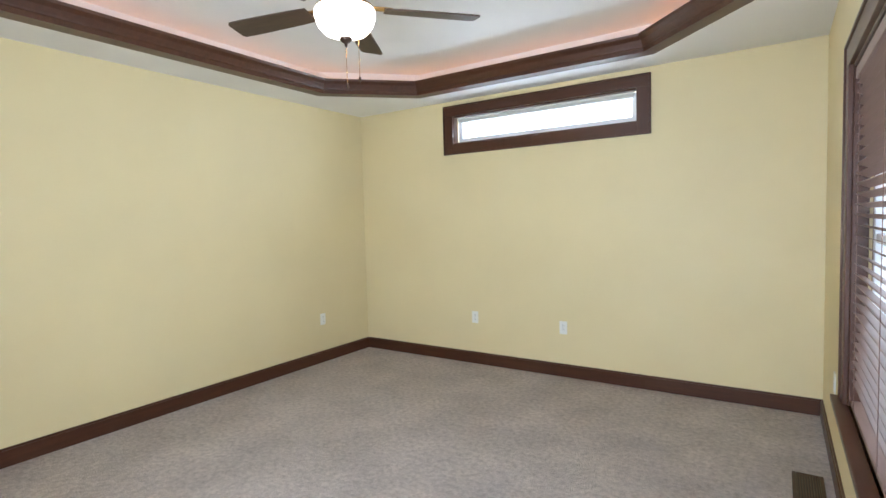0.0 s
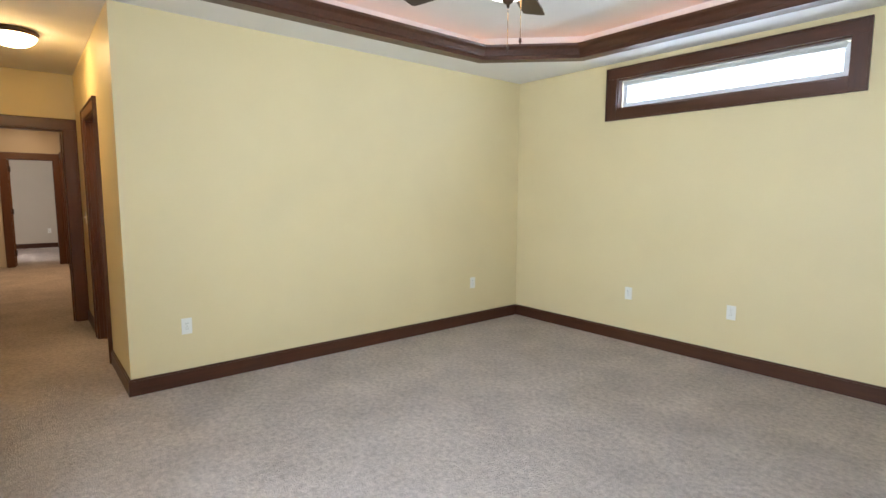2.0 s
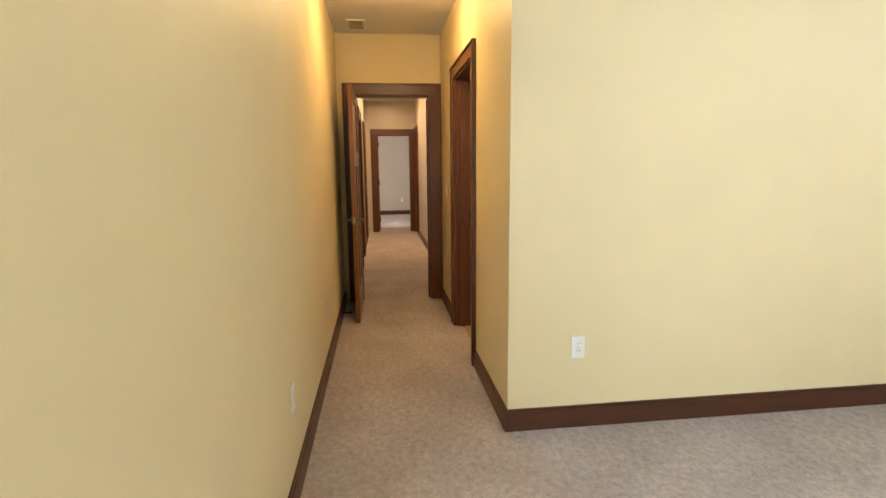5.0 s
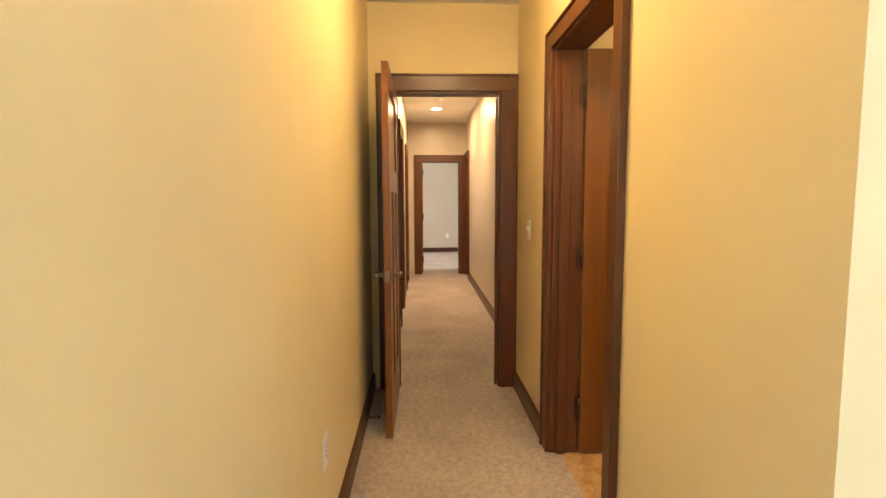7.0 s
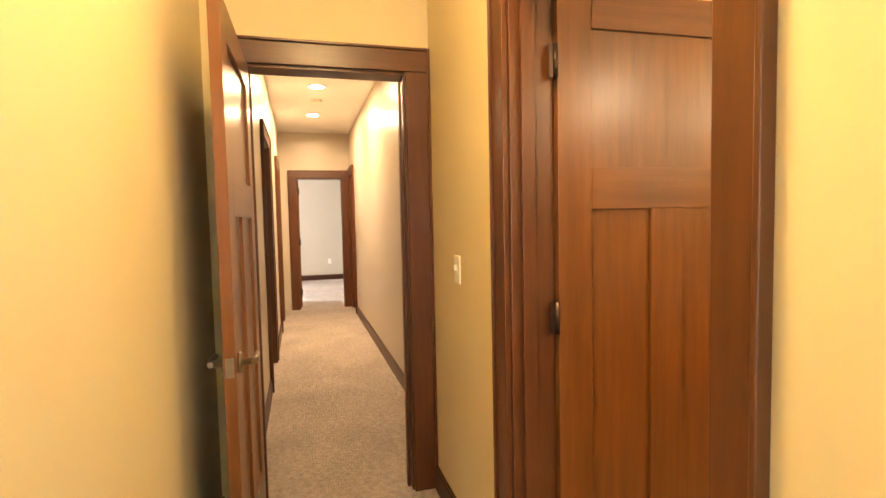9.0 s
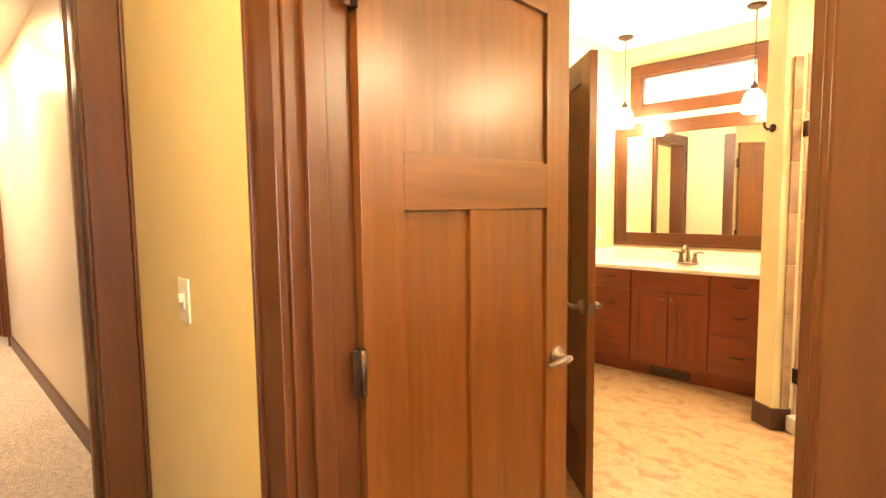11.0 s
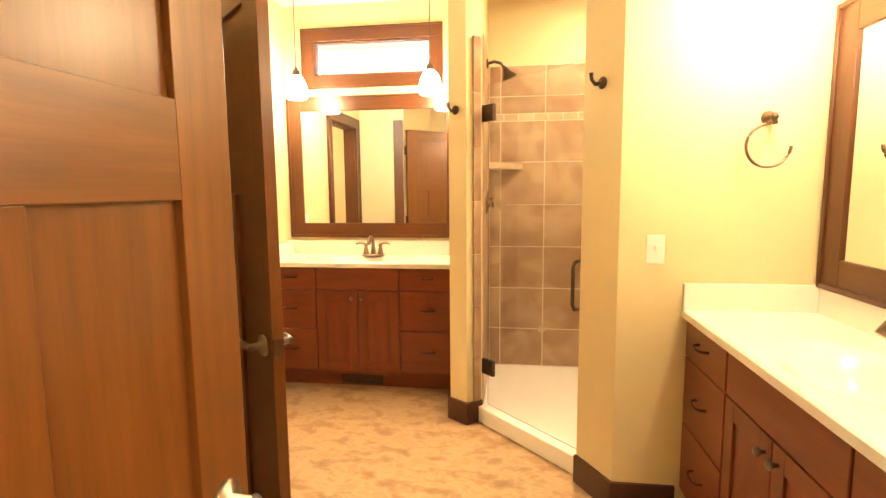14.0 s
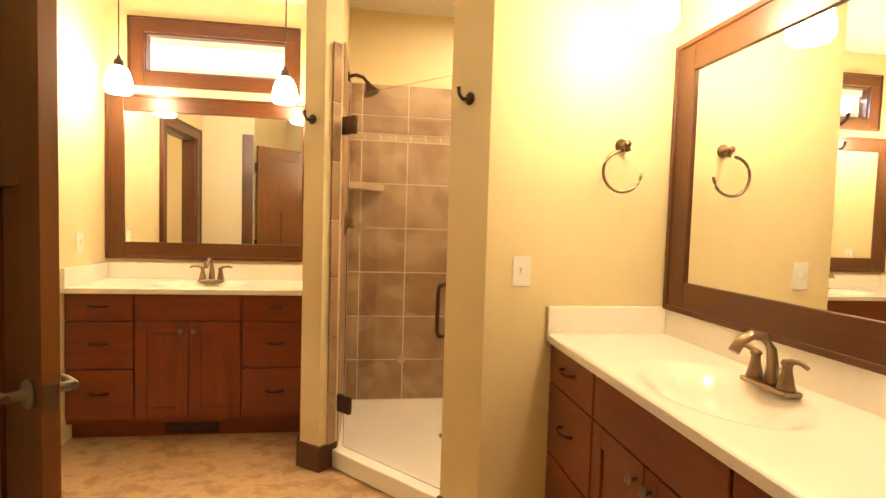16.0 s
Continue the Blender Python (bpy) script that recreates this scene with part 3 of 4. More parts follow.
def blind(m, length, drop, label, tilt=22, pitch=0.043):
    """A wooden slat blind hanging along local y, its head rail at the top."""
    ob = thing("window_blind", m, label, "blind")
    part("head_rail", box(-0.028, 0.028, 0, length, -0.05, 0, 0.004), BLIND, ob)
    slat = box(-0.024, 0.024, 0.004, length - 0.004, -0.0015, 0.0015)
    me = bpy.data.meshes.new("slat")
    slat.to_mesh(me)
    slat.free()
    me.materials.append(BLIND)
    n = int((drop - 0.1) / pitch)
    for i in range(n):
        s = new("slat", me)
        s.parent = ob
        s.matrix_basis = pose(0, 0, -0.075 - i * pitch, 0, tilt + random.uniform(-2, 2), 0)
    part("bottom_rail", box(-0.026, 0.026, 0, length, -drop, -drop + 0.018, 0.003), BLIND, ob)
    for y in (0.12, length - 0.12):
        part("ladder_cord", tube([(-0.026, y, -0.05), (-0.026, y, -drop + 0.01)], 0.0016, 6), BLIND, ob)
        part("ladder_cord", tube([(0.026, y, -0.05), (0.026, y, -drop + 0.01)], 0.0016, 6), BLIND, ob)
    return ob


blind(pose(E + 0.032, 1.905, 2.03), 0.865, 1.47, "lowered brown wooden slat blind in the tall window")
blind(pose(E + 0.032, 1.02, 2.03), 0.865, 1.47, "lowered brown wooden slat blind in the tall window")
ob = thing("raised_blind", pose(-2.85, N + 0.045, 2.418), "white blind drawn fully up under the transom head", "blind")
part("head_rail", box(0, 1.67, -0.012, 0.012, -0.02, 0, 0.002), PLATE, ob)
for i in range(5):
    part("slat", box(0.004, 1.666, -0.012, 0.012, -0.026 - i * 0.005, -0.0235 - i * 0.005), PLATE, ob)
ob = thing("raised_blind", pose(-6.825, BN + 0.045, 2.43), "white blind drawn fully up under the transom head", "blind")
part("head_rail", box(0, 0.83, -0.012, 0.012, -0.02, 0, 0.002), PLATE, ob)
for i in range(5):
    part("slat", box(0.004, 0.826, -0.012, 0.012, -0.026 - i * 0.005, -0.0235 - i * 0.005), PLATE, ob)


# ---- doors ----
def lever(parent, x, z, side, out=1, material=NICKEL):
    """A lever handle on a round rose, on one face of a leaf; it points towards the hinge."""
    h = part("lever_handle", lathe([(0, 0), (0.031, 0), (0.033, 0.004), (0.03, 0.010), (0.012, 0.012), (0.011, 0.045), (0.0, 0.046)], 24, pose(0, 0, 0, 90 if side < 0 else -90, 0, 0)), material, parent, "satin metal lever handle", pose(x, side * 0.0175, z))
    part("lever", tube([(0.012, side * 0.045, 0), (-0.01, side * 0.048, 0), (-0.05, side * 0.05, 0.002), (-0.105, side * 0.046, 0.0)], 0.009, 10, [0.009, 0.011, 0.0095, 0.0075]), material, h)


def door(name, m, width, label, height=2.0, hinge_side=-1, levers=(1, -1), mirror=1):
    """A craftsman leaf: one wide panel above two upright ones. Local x runs from the hinges to the latch."""
    ob = thing(name, m, label, "door", kind="structure")
    t, st = 0.0175, 0.115
    z0 = 0.012
    for nm, x0, x1, q0, q1, material in (("hinge_stile", 0, st, z0, height, DOOR_V), ("latch_stile", width - st, width, z0, height, DOOR_V), ("top_rail", st, width - st, height - st, height, DOOR_X),
                                         ("lock_rail", st, width - st, 1.353, 1.482, DOOR_X), ("bottom_rail", st, width - st, z0, 0.27, DOOR_X), ("mullion", width / 2 - 0.06, width / 2 + 0.06, 0.27, 1.353, DOOR_V)):
        part(nm, box(x0, x1, -t, t, q0, q1, 0.0015), material, ob)
    for x0, x1, q0, q1 in ((st, width - st, 1.482, height - st), (st, width / 2 - 0.06, 0.27, 1.353), (width / 2 + 0.06, width - st, 0.27, 1.353)):
        part("panel", box(x0 - 0.005, x1 + 0.005, -0.006, 0.006, q0 - 0.005, q1 + 0.005), DOOR_V, ob)
    for s in levers:
        lever(ob, width - 0.065, 0.90, s)
    part("latch_plate", box(width, width + 0.0015, -0.0125, 0.0125, 0.87, 0.93), NICKEL, ob)
    for z in (0.25, 1.02, 1.80):
        hg = part("hinge", tube([(-0.008, hinge_side * 0.022, z - 0.05), (-0.008, hinge_side * 0.022, z + 0.05)], 0.008, 10), BRONZE, ob, "dark bronze butt hinge")
        part("hinge_plate", box(-0.004, 0.0, -0.016, 0.016, z - 0.05, z + 0.05), BRONZE, hg)
        part("hinge_plate", box(-0.030, -0.004, -0.0215, -0.0175, z - 0.05, z + 0.05, 0.001) if hinge_side < 0 else box(-0.030, -0.004, 0.0175, 0.0215, z - 0.05, z + 0.05, 0.001), BRONZE, hg)
    return ob


def between(a, b, z=0):
    d = Vector(b) - Vector(a)
    return pose(a[0], a[1], z, 0, 0, math.degrees(math.atan2(d.y, d.x))), d.length


m, w = between((-6.79, -0.412), (-6.03, -0.42))
door("door_1", m, w, "open dark-stained craftsman hall door against the wall", 2.01)
m, w = between((-5.846, 0.562), (-5.824, 1.336))
door("door_2", m, w, "open warm brown craftsman bathroom door", 2.02)
m, w = between((-6.555, 2.44), (-6.065, 1.985))
door("door_3", m, w, "half-open dark-stained toilet room door", 2.02)
m, w = between((-9.42, H2L - 0.06), (-8.67, H2L - 0.06))
door("door_4", m, w, "closed dark-stained far hall door")
m, w = between((-11.53, H2L - 0.06), (-10.92, H2L - 0.06))
door("door_5", m, w, "closed dark-stained far hall door")
m, w = between((-12.27, H2R + 0.06), (-11.82, H2R + 0.06))
door("door_6", m, w, "closed dark-stained narrow linen closet door")
m, w = between((-12.53, -0.225), (-13.19, -0.29))
door("door_7", m, w, "open dark-stained far room door", 1.97)
ob = thing("door_stop", pose(-6.2, S + 0.016, 0.06), "small dark spring door stop on the baseboard", "door stop")
part("spring", tube([(0, 0, 0), (0, 0.07, 0)], 0.006, 10), BRONZE, ob)
part("tip", tube([(0, 0.07, 0), (0, 0.082, 0)], 0.009, 10), SLOT, ob)


# ---- electrical plates ----
def plate(m, kind, label, gangs=1):
    """A cover plate; local -y is out of the wall."""
    ob = thing("light_switch" if kind == "switch" else "wall_outlet", m, label, "switch" if kind == "switch" else "outlet")
    w = 0.035 + 0.023 * (gangs - 1)
    part("cover_plate", box(-w, w, -0.006, 0, -0.058, 0.058, 0.0025), PLATE, ob)
    for g in range(gangs):
        x = (g - (gangs - 1) / 2) * 0.046
        if kind == "switch":
            part("toggle", box(x - 0.005, x + 0.005, -0.018, -0.005, -0.004, 0.018, 0.002), PLATE, ob)
            part("collar", box(x - 0.009, x + 0.009, -0.008, -0.006, -0.02, 0.02), PLATE, ob)
        else:
            for z in (-0.02, 0.02):
                r = part("receptacle", box(x - 0.016, x + 0.016, -0.008, -0.005, z - 0.014, z + 0.014, 0.002), PLATE, ob)
                part("slot", box(x - 0.008, x - 0.006, -0.0086, -0.0078, z - 0.004, z + 0.006), SLOT, r)
                part("slot", box(x + 0.006, x + 0.008, -0.0086, -0.0078, z - 0.004, z + 0.006), SLOT, r)
        part("screw", box(x - 0.003, x + 0.003, -0.0075, -0.006, -0.002, 0.002), NICKEL, ob)
    return ob


OUTLET = "white duplex outlet low on the painted wall"
plate(pose(G, 3.565, 0.44, 0, 0, 90), "outlet", OUTLET)
plate(pose(G, 0.775, 0.43, 0, 0, 90), "outlet", "white cable outlet plate on the yellow wall", 1)
plate(pose(-2.682, N, 0.46), "outlet", OUTLET)
plate(pose(-1.782, N, 0.44), "outlet", OUTLET)
plate(pose(E, 3.38, 0.48, 0, 0, -90), "outlet", OUTLET)
plate(pose(-3.725, S, 0.42, 0, 0, 180), "outlet", OUTLET)
plate(pose(-5.065, S, 0.435, 0, 0, 180), "outlet", OUTLET)
plate(pose(-6.395, HN, 1.125), "switch", "white toggle switch beside the bathroom door", 1)
plate(pose(-4.82, 2.71, 1.12), "switch", "white switch plate beside the vanity", 1)
plate(pose(BW, 4.03, 1.12, 0, 0, 90), "switch", "white switch plate beside the vanity mirror", 1)
plate(pose(-16.33, 0.42, 0.42, 0, 0, 90), "outlet", OUTLET)


# ---- vents ----
def grille(name, m, length, width, label, slats, material):
    """A flat register; local z is out of the surface, louvres across its length."""
    ob = thing(name, m, label, "vent")
    part("backing", box(-length / 2 + 0.01, length / 2 - 0.01, -width / 2 + 0.01, width / 2 - 0.01, 0, 0.002), SLOT, ob)
    f = 0.018
    for x0, x1, y0, y1 in ((-length / 2, length / 2, -width / 2, -width / 2 + f), (-length / 2, length / 2, width / 2 - f, width / 2), (-length / 2, -length / 2 + f, -width / 2 + f, width / 2 - f), (length / 2 - f, length / 2, -width / 2 + f, width / 2 - f)):
        part("frame", box(x0, x1, y0, y1, 0, 0.008, 0.002), material, ob)
    for i in range(slats):
        y = -width / 2 + f + (i + 0.5) * (width - 2 * f) / slats
        part("louvre", box(-length / 2 + f, length / 2 - f, y - 0.003, y + 0.003, 0.002, 0.007), material, ob)
    return ob


grille("ceiling_vent", pose(-6.52, -0.365, C1, 180, 0, 0), 0.32, 0.16, "white metal ceiling register in the hall", 9, PLATE)
grille("return_vent", pose(-8.75, -0.13, C2, 180, 0, 0), 0.40, 0.50, "white return air grille in the far hall ceiling", 14, PLATE)
grille("floor_register", pose(-0.05, 3.06, 0.002, 0, 0, 90), 0.32, 0.14, "brown metal floor register in the carpet", 9, BRONZE)

# ---- ceiling fan ----
FX0, FY0 = -2.0, 1.845
fan = thing("ceiling_fan", pose(FX0, FY0, 2.912), "five-blade ceiling fan with dark wood blades and frosted light", "ceiling fan")
part("canopy", lathe([(0, -0.085), (0.07, -0.085), (0.072, -0.115), (0.05, -0.15), (0.02, -0.162), (0, -0.162)]), BRASS, fan)
part("downrod", tube([(0, 0, -0.15), (0, 0, -0.22)], 0.012, 16), BRASS, fan)
part("motor_housing", lathe([(0, -0.20), (0.05, -0.205), (0.10, -0.235), (0.125, -0.27), (0.128, -0.33), (0.11, -0.37), (0.06, -0.385), (0, -0.385)]), BRASS, fan, "antique brass motor housing")
part("light_fitter", lathe([(0, -0.38), (0.055, -0.38), (0.06, -0.40), (0.11, -0.415), (0.142, -0.425), (0.145, -0.437), (0, -0.437)]), BRASS, fan)
part("glass_globe", lathe([(0.142, -0.432), (0.150, -0.445), (0.149, -0.475), (0.135, -0.515), (0.105, -0.548), (0.06, -0.566), (0.02, -0.572), (0, -0.573)]), FAN_GLOBE, fan, "frosted white glass bowl, lit")
part("finial", lathe([(0, -0.565), (0.028, -0.567), (0.032, -0.578), (0.02, -0.592), (0.008, -0.598), (0.007, -0.612), (0, -0.615)]), BRONZE, fan)
for i in range(5):
    a = 48 + 72 * i
    iron = part("blade_iron", box(0.10, 0.24, -0.022, 0.022, -0.004, 0.004, 0.003), BRASS, fan, "antique brass blade iron", pose(0, 0, -0.417, 0, 0, a))
    bm = bmesh.new()
    out = [(0.20, -0.055), (0.30, -0.062), (0.58, -0.070), (0.675, -0.068), (0.69, -0.055), (0.69, 0.055), (0.675, 0.068), (0.58, 0.070), (0.30, 0.062), (0.20, 0.055)]
    bl = prism(out, -0.004, 0.004)
    part("fan_blade", bl, BLADE, fan, "dark wood fan blade", pose(0, 0, -0.425, 0, 0, a) @ pose(0, 0, 0, 11, 0, 0))
    bm.free()
for dx, dy, drop in ((0.0, 0.0, 0.19), (0.03, 0.06, 0.20)):
    z1 = -0.61 if dx == 0 else -0.50
    ch = part("pull_chain", tube([(dx, dy, z1), (dx, dy, -0.60 - drop + (0.05 if dx else 0))], 0.0016, 6), BRASS, fan)
    part("pull", lathe([(0, 0), (0.006, -0.004), (0.008, -0.02), (0.004, -0.032), (0, -0.033)], 12, pose(dx, dy, -0.60 - drop + (0.05 if dx else 0))), BRONZE, ch)

# ---- hall ceiling lights ----
ob = thing("ceiling_light", pose(-5.27, -0.055, C1), "round flush ceiling light with lit frosted bowl and bronze rim", "ceiling light")
part("base", lathe([(0, 0), (0.155, 0), (0.165, -0.012), (0.165, -0.03), (0.15, -0.042), (0, -0.042)]), BRONZE, ob)
part("bowl", lathe([(0.15, -0.036), (0.146, -0.055), (0.125, -0.085), (0.085, -0.108), (0.04, -0.118), (0, -0.12)]), HALL_GLOBE, ob, "lit frosted glass bowl")
for x in (-9.66, -11.05):
    ob = thing("recessed_light", pose(x, 0.0, C2), "lit recessed can light with white trim ring", "downlight", "far hall can lights")
    part("trim_ring", lathe([(0.062, -0.001), (0.088, -0.001), (0.092, -0.006), (0.086, -0.009), (0.064, -0.007), (0.062, -0.001)]), PLATE, ob)
    part("lens", lathe([(0.064, -0.003), (0.0, -0.0035)]), CAN_LENS, ob)
ob = thing("recessed_light", pose(-4.75, 3.55, CB), "lit recessed can light above the shower", "downlight")
part("trim_ring", lathe([(0.062, -0.001), (0.088, -0.001), (0.092, -0.006), (0.086, -0.009), (0.064, -0.007), (0.062, -0.001)]), PLATE, ob)
part("lens", lathe([(0.064, -0.003), (0.0, -0.0035)]), SMALL_LENS, ob)
ob = thing("recessed_light", pose(-8.05, 3.2, CB), "lit recessed can light in the closet ceiling", "downlight")
part("trim_ring", lathe([(0.062, -0.001), (0.088, -0.001), (0.092, -0.006), (0.086, -0.009), (0.064, -0.007), (0.062, -0.001)]), PLATE, ob)
part("lens", lathe([(0.064, -0.003), (0.0, -0.0035)]), SMALL_LENS, ob)
ob = thing("smoke_detector", pose(-10.25, 0.02, C2), "white round smoke detector on the ceiling", "smoke detector")
part("body", lathe([(0, 0), (0.06, 0), (0.062, -0.02), (0.045, -0.035), (0, -0.037)]), PLATE, ob)


# ---- bathroom vanities ----
def pull(parent, x, z, y=0):
    h = part("drawer_pull", tube([(x - 0.048, y, z), (x - 0.044, y - 0.018, z), (x - 0.03, y - 0.026, z - 0.002), (x, y - 0.028, z - 0.003), (x + 0.03, y - 0.026, z - 0.002), (x + 0.044, y - 0.018, z), (x + 0.048, y, z)], 0.0055, 8), BRONZE, parent, "dark bronze bow pull")
    return h


def vanity(m, length, depth, cuts, label):
    """A vanity cabinet; local x along it, y = 0 at its front, z up. cuts: ends of the left drawers and the door pair."""
    ob = thing("vanity_cabinet", m, label, "vanity")
    H = 0.85
    part("carcass", box(0.018, length - 0.018, 0.02, depth, 0.10, 0.66), CAB_V, ob)
    for x in (0.0, length - 0.018):
        part("end_panel", box(x, x + 0.018, 0.02, depth, 0.10, H), CAB_V, ob)
    part("top_stretcher", box(0.018, length - 0.018, 0.02, 0.045, 0.66, H), CAB_X, ob)
    part("toe_kick", box(0.0, length, 0.075, depth, 0, 0.10), CAB_X, ob)
    a, b = cuts
    g = 0.005
    for x0, x1 in ((0, a), (b, length)):
        for z0, z1 in ((0.13, 0.415), (0.421, 0.69), (0.696, H - 0.005)):
            d = part("drawer_front", box(x0 + g, x1 - g, 0, 0.02, z0, z1, 0.003), CAB_X, ob)
            pull(d, (x0 + x1) / 2, (z0 + z1) / 2 + 0.01)
    part("false_front", box(a + g, b - g, 0, 0.02, 0.696, H - 0.005, 0.003), CAB_X, ob)
    mid = (a + b) / 2
    for x0, x1, kx in ((a + g, mid - 0.003, mid - 0.035), (mid + 0.003, b - g, mid + 0.035)):
        z0, z1, s = 0.13, 0.69, 0.062
        d = part("cabinet_door", box(x0, x1, 0.009, 0.02, z0, z1), CAB_V, ob)
        for p0, p1, q0, q1, mt in ((x0, x0 + s, z0, z1, CAB_V), (x1 - s, x1, z0, z1, CAB_V), (x0 + s, x1 - s, z1 - s, z1, CAB_X), (x0 + s, x1 - s, z0, z0 + s, CAB_X)):
            part("door_rail", box(p0, p1, 0, 0.010, q0, q1, 0.002), mt, d)
        part("knob", lathe([(0, 0), (0.006, 0), (0.006, 0.012), (0.013, 0.017), (0.015, 0.023), (0.010, 0.029), (0, 0.030)], 16, pose(kx, 0, z1 - 0.05, 90, 0, 0)), NICKEL, d, "round satin knob")
    return ob


def basin_top(m, length, depth, sx, label, splashes):
    """A cultured marble top with an integral oval basin; local x along, y from the front edge, z = 0 at the underside."""
    ob = thing("basin_countertop", m, label, "countertop")
    bm = bmesh.new()
    nx, ny = 72, 34
    cy, rx, ry, deep = depth * 0.46, 0.225, 0.155, 0.10
    grid = []
    for j in range(ny + 1):
        row = []
        for i in range(nx + 1):
            x, y = length * i / nx, depth * j / ny
            r = math.hypot((x - sx) / rx, (y - cy) / ry)
            z = 0.032
            if r < 1.25:
                k = max(0.0, min(1.0, (1.25 - r) / 0.95))
                z -= deep * (k * k * (3 - 2 * k))
            if j == 0:
                z -= 0.006
            row.append(bm.verts.new((x, y, z)))
        grid.append(row)
    for j in range(ny):
        for i in range(nx):
            f = bm.faces.new((grid[j][i], grid[j][i + 1], grid[j + 1][i + 1], grid[j + 1][i]))
            f.smooth = True
    front = [bm.verts.new((length * i / nx, 0, 0)) for i in range(nx + 1)]
    for i in range(nx):
        bm.faces.new((front[i], front[i + 1], grid[0][i + 1], grid[0][i]))
    for col in (0, nx):
        low = [bm.verts.new((length * col / nx, depth * j / ny, 0)) for j in range(ny + 1)]
        for j in range(ny):
            bm.faces.new((low[j], low[j + 1], grid[j + 1][col], grid[j][col]))
    bmesh.ops.recalc_face_normals(bm, faces=bm.faces[:])
    part("basin_slab", bm, MARBLE, ob)
    part("drain", lathe([(0, 0.004), (0.018, 0.004), (0.022, 0.0), (0, -0.002)], 20, pose(sx, cy, 0.032 - deep + 0.001)), BRUSHED, ob)
    for x0, x1, y0, y1 in splashes:
        part("backsplash", box(x0, x1, y0, y1, 0.030, 0.032 + 0.106, 0.004), MARBLE, ob)
    return ob


def faucet(m, label):
    """A centre-set faucet; local -y is towards the basin."""
    ob = thing("faucet", m, label, "faucet")
    part("base_plate", box(-0.082, 0.082, -0.027, 0.027, 0, 0.014, 0.006, 3), BRUSHED, ob)
    part("spout", tube([(0, 0.004, 0.01), (0, 0.006, 0.06), (0, 0.0, 0.105), (0, -0.025, 0.138), (0, -0.06, 0.145), (0, -0.092, 0.128), (0, -0.112, 0.100)], 0.012, 14, [0.021, 0.015, 0.0125, 0.0125, 0.013, 0.014, 0.0145]), BRUSHED, ob)
    for s in (-1, 1):
        part("handle_base", lathe([(0, 0.012), (0.024, 0.012), (0.019, 0.03), (0.013, 0.06), (0.012, 0.075), (0.016, 0.082), (0.012, 0.09), (0, 0.092)], 20, pose(s * 0.054, 0, 0)), BRUSHED, ob)
        part("handle_lever", tube([(s * 0.048, 0, 0.085), (s * 0.075, -0.004, 0.094), (s * 0.105, -0.008, 0.097), (s * 0.128, -0.012, 0.090)], 0.007, 10, [0.008, 0.008, 0.007, 0.0055]), BRUSHED, ob)
    part("lift_rod", lathe([(0, 0.012), (0.003, 0.012), (0.003, 0.05), (0.006, 0.054), (0, 0.06)], 10, pose(0, 0.024, 0)), BRUSHED, ob)
    return ob


V1Y, TOPZ = 3.87, 0.85
vanity(pose(BW, V1Y, 0), 1.33, BN - V1Y, (0.365, 0.945), "dark cherry vanity cabinet under the high window")
basin_top(pose(BW, V1Y - 0.02, TOPZ), 1.33, BN - V1Y + 0.02, 0.67, "glossy white cultured marble vanity top with oval basin", ((0, 1.33, BN - V1Y, BN - V1Y + 0.02), (0, 0.02, 0.0, BN - V1Y), ))
faucet(pose(-6.40, BN - 0.115, TOPZ + 0.032), "brushed bronze two-handle faucet on the vanity top")
grille("toe_register", pose(-6.42, V1Y + 0.075, 0.05, 90, 0, 0), 0.30, 0.075, "dark register in the vanity toe kick", 5, BRONZE)
V2X = -4.69
vanity(pose(V2X, 2.71, 0, 0, 0, -90), 1.44, BE - V2X, (0.40, 1.02), "dark cherry vanity cabinet beside the shower wall")
basin_top(pose(V2X - 0.02, 2.71, TOPZ, 0, 0, -90), 1.45, BE - V2X + 0.02, 0.69, "glossy white cultured marble vanity top with oval basin", ((0.02, 1.45, BE - V2X, BE - V2X + 0.02), (0, 0.02, 0.0, BE - V2X + 0.02)))
faucet(pose(BE - 0.125, 2.02, TOPZ + 0.032, 0, 0, -90), "brushed bronze two-handle faucet on the vanity top")


def framed_mirror(m, w, h, f, label):
    """A framed wall mirror; local x along the wall, z up, -y out of it."""
    ob = thing("wall_mirror", m, label, "mirror")
    for nm, x0, x1, z0, z1, mt in (("frame_side", 0, f, 0, h, LIT_TRIM_V), ("frame_side", w - f, w, 0, h, LIT_TRIM_V), ("frame_top", f, w - f, h - f, h, LIT_TRIM_X), ("frame_bottom", f, w - f, 0, f, LIT_TRIM_X)):
        part(nm, box(x0, x1, -0.022, 0, z0, z1, 0.003), mt, ob)
    for x0, x1, z0, z1 in ((-0.008, 0.012, -0.008, h + 0.008), (w - 0.012, w + 0.008, -0.008, h + 0.008), (0.012, w - 0.012, h - 0.012, h + 0.008), (0.012, w - 0.012, -0.008, 0.012)):
        part("frame_band", box(x0, x1, -0.030, -0.0005, z0, z1, 0.003), LIT_TRIM_V, ob)
    part("mirror_glass", box(f - 0.004, w - f + 0.004, -0.012, -0.006, f - 0.004, h - f + 0.004), MIRROR, ob, "clear silvered mirror glass")
    return ob


framed_mirror(pose(-7.062, BN, 1.018), 1.30, 1.03, 0.10, "large mirror in a dark-stained wooden frame above the vanity")
framed_mirror(pose(BE, 2.688, 0.990, 0, 0, -90), 1.45, 1.01, 0.11, "large mirror in a dark-stained wooden frame above the vanity")


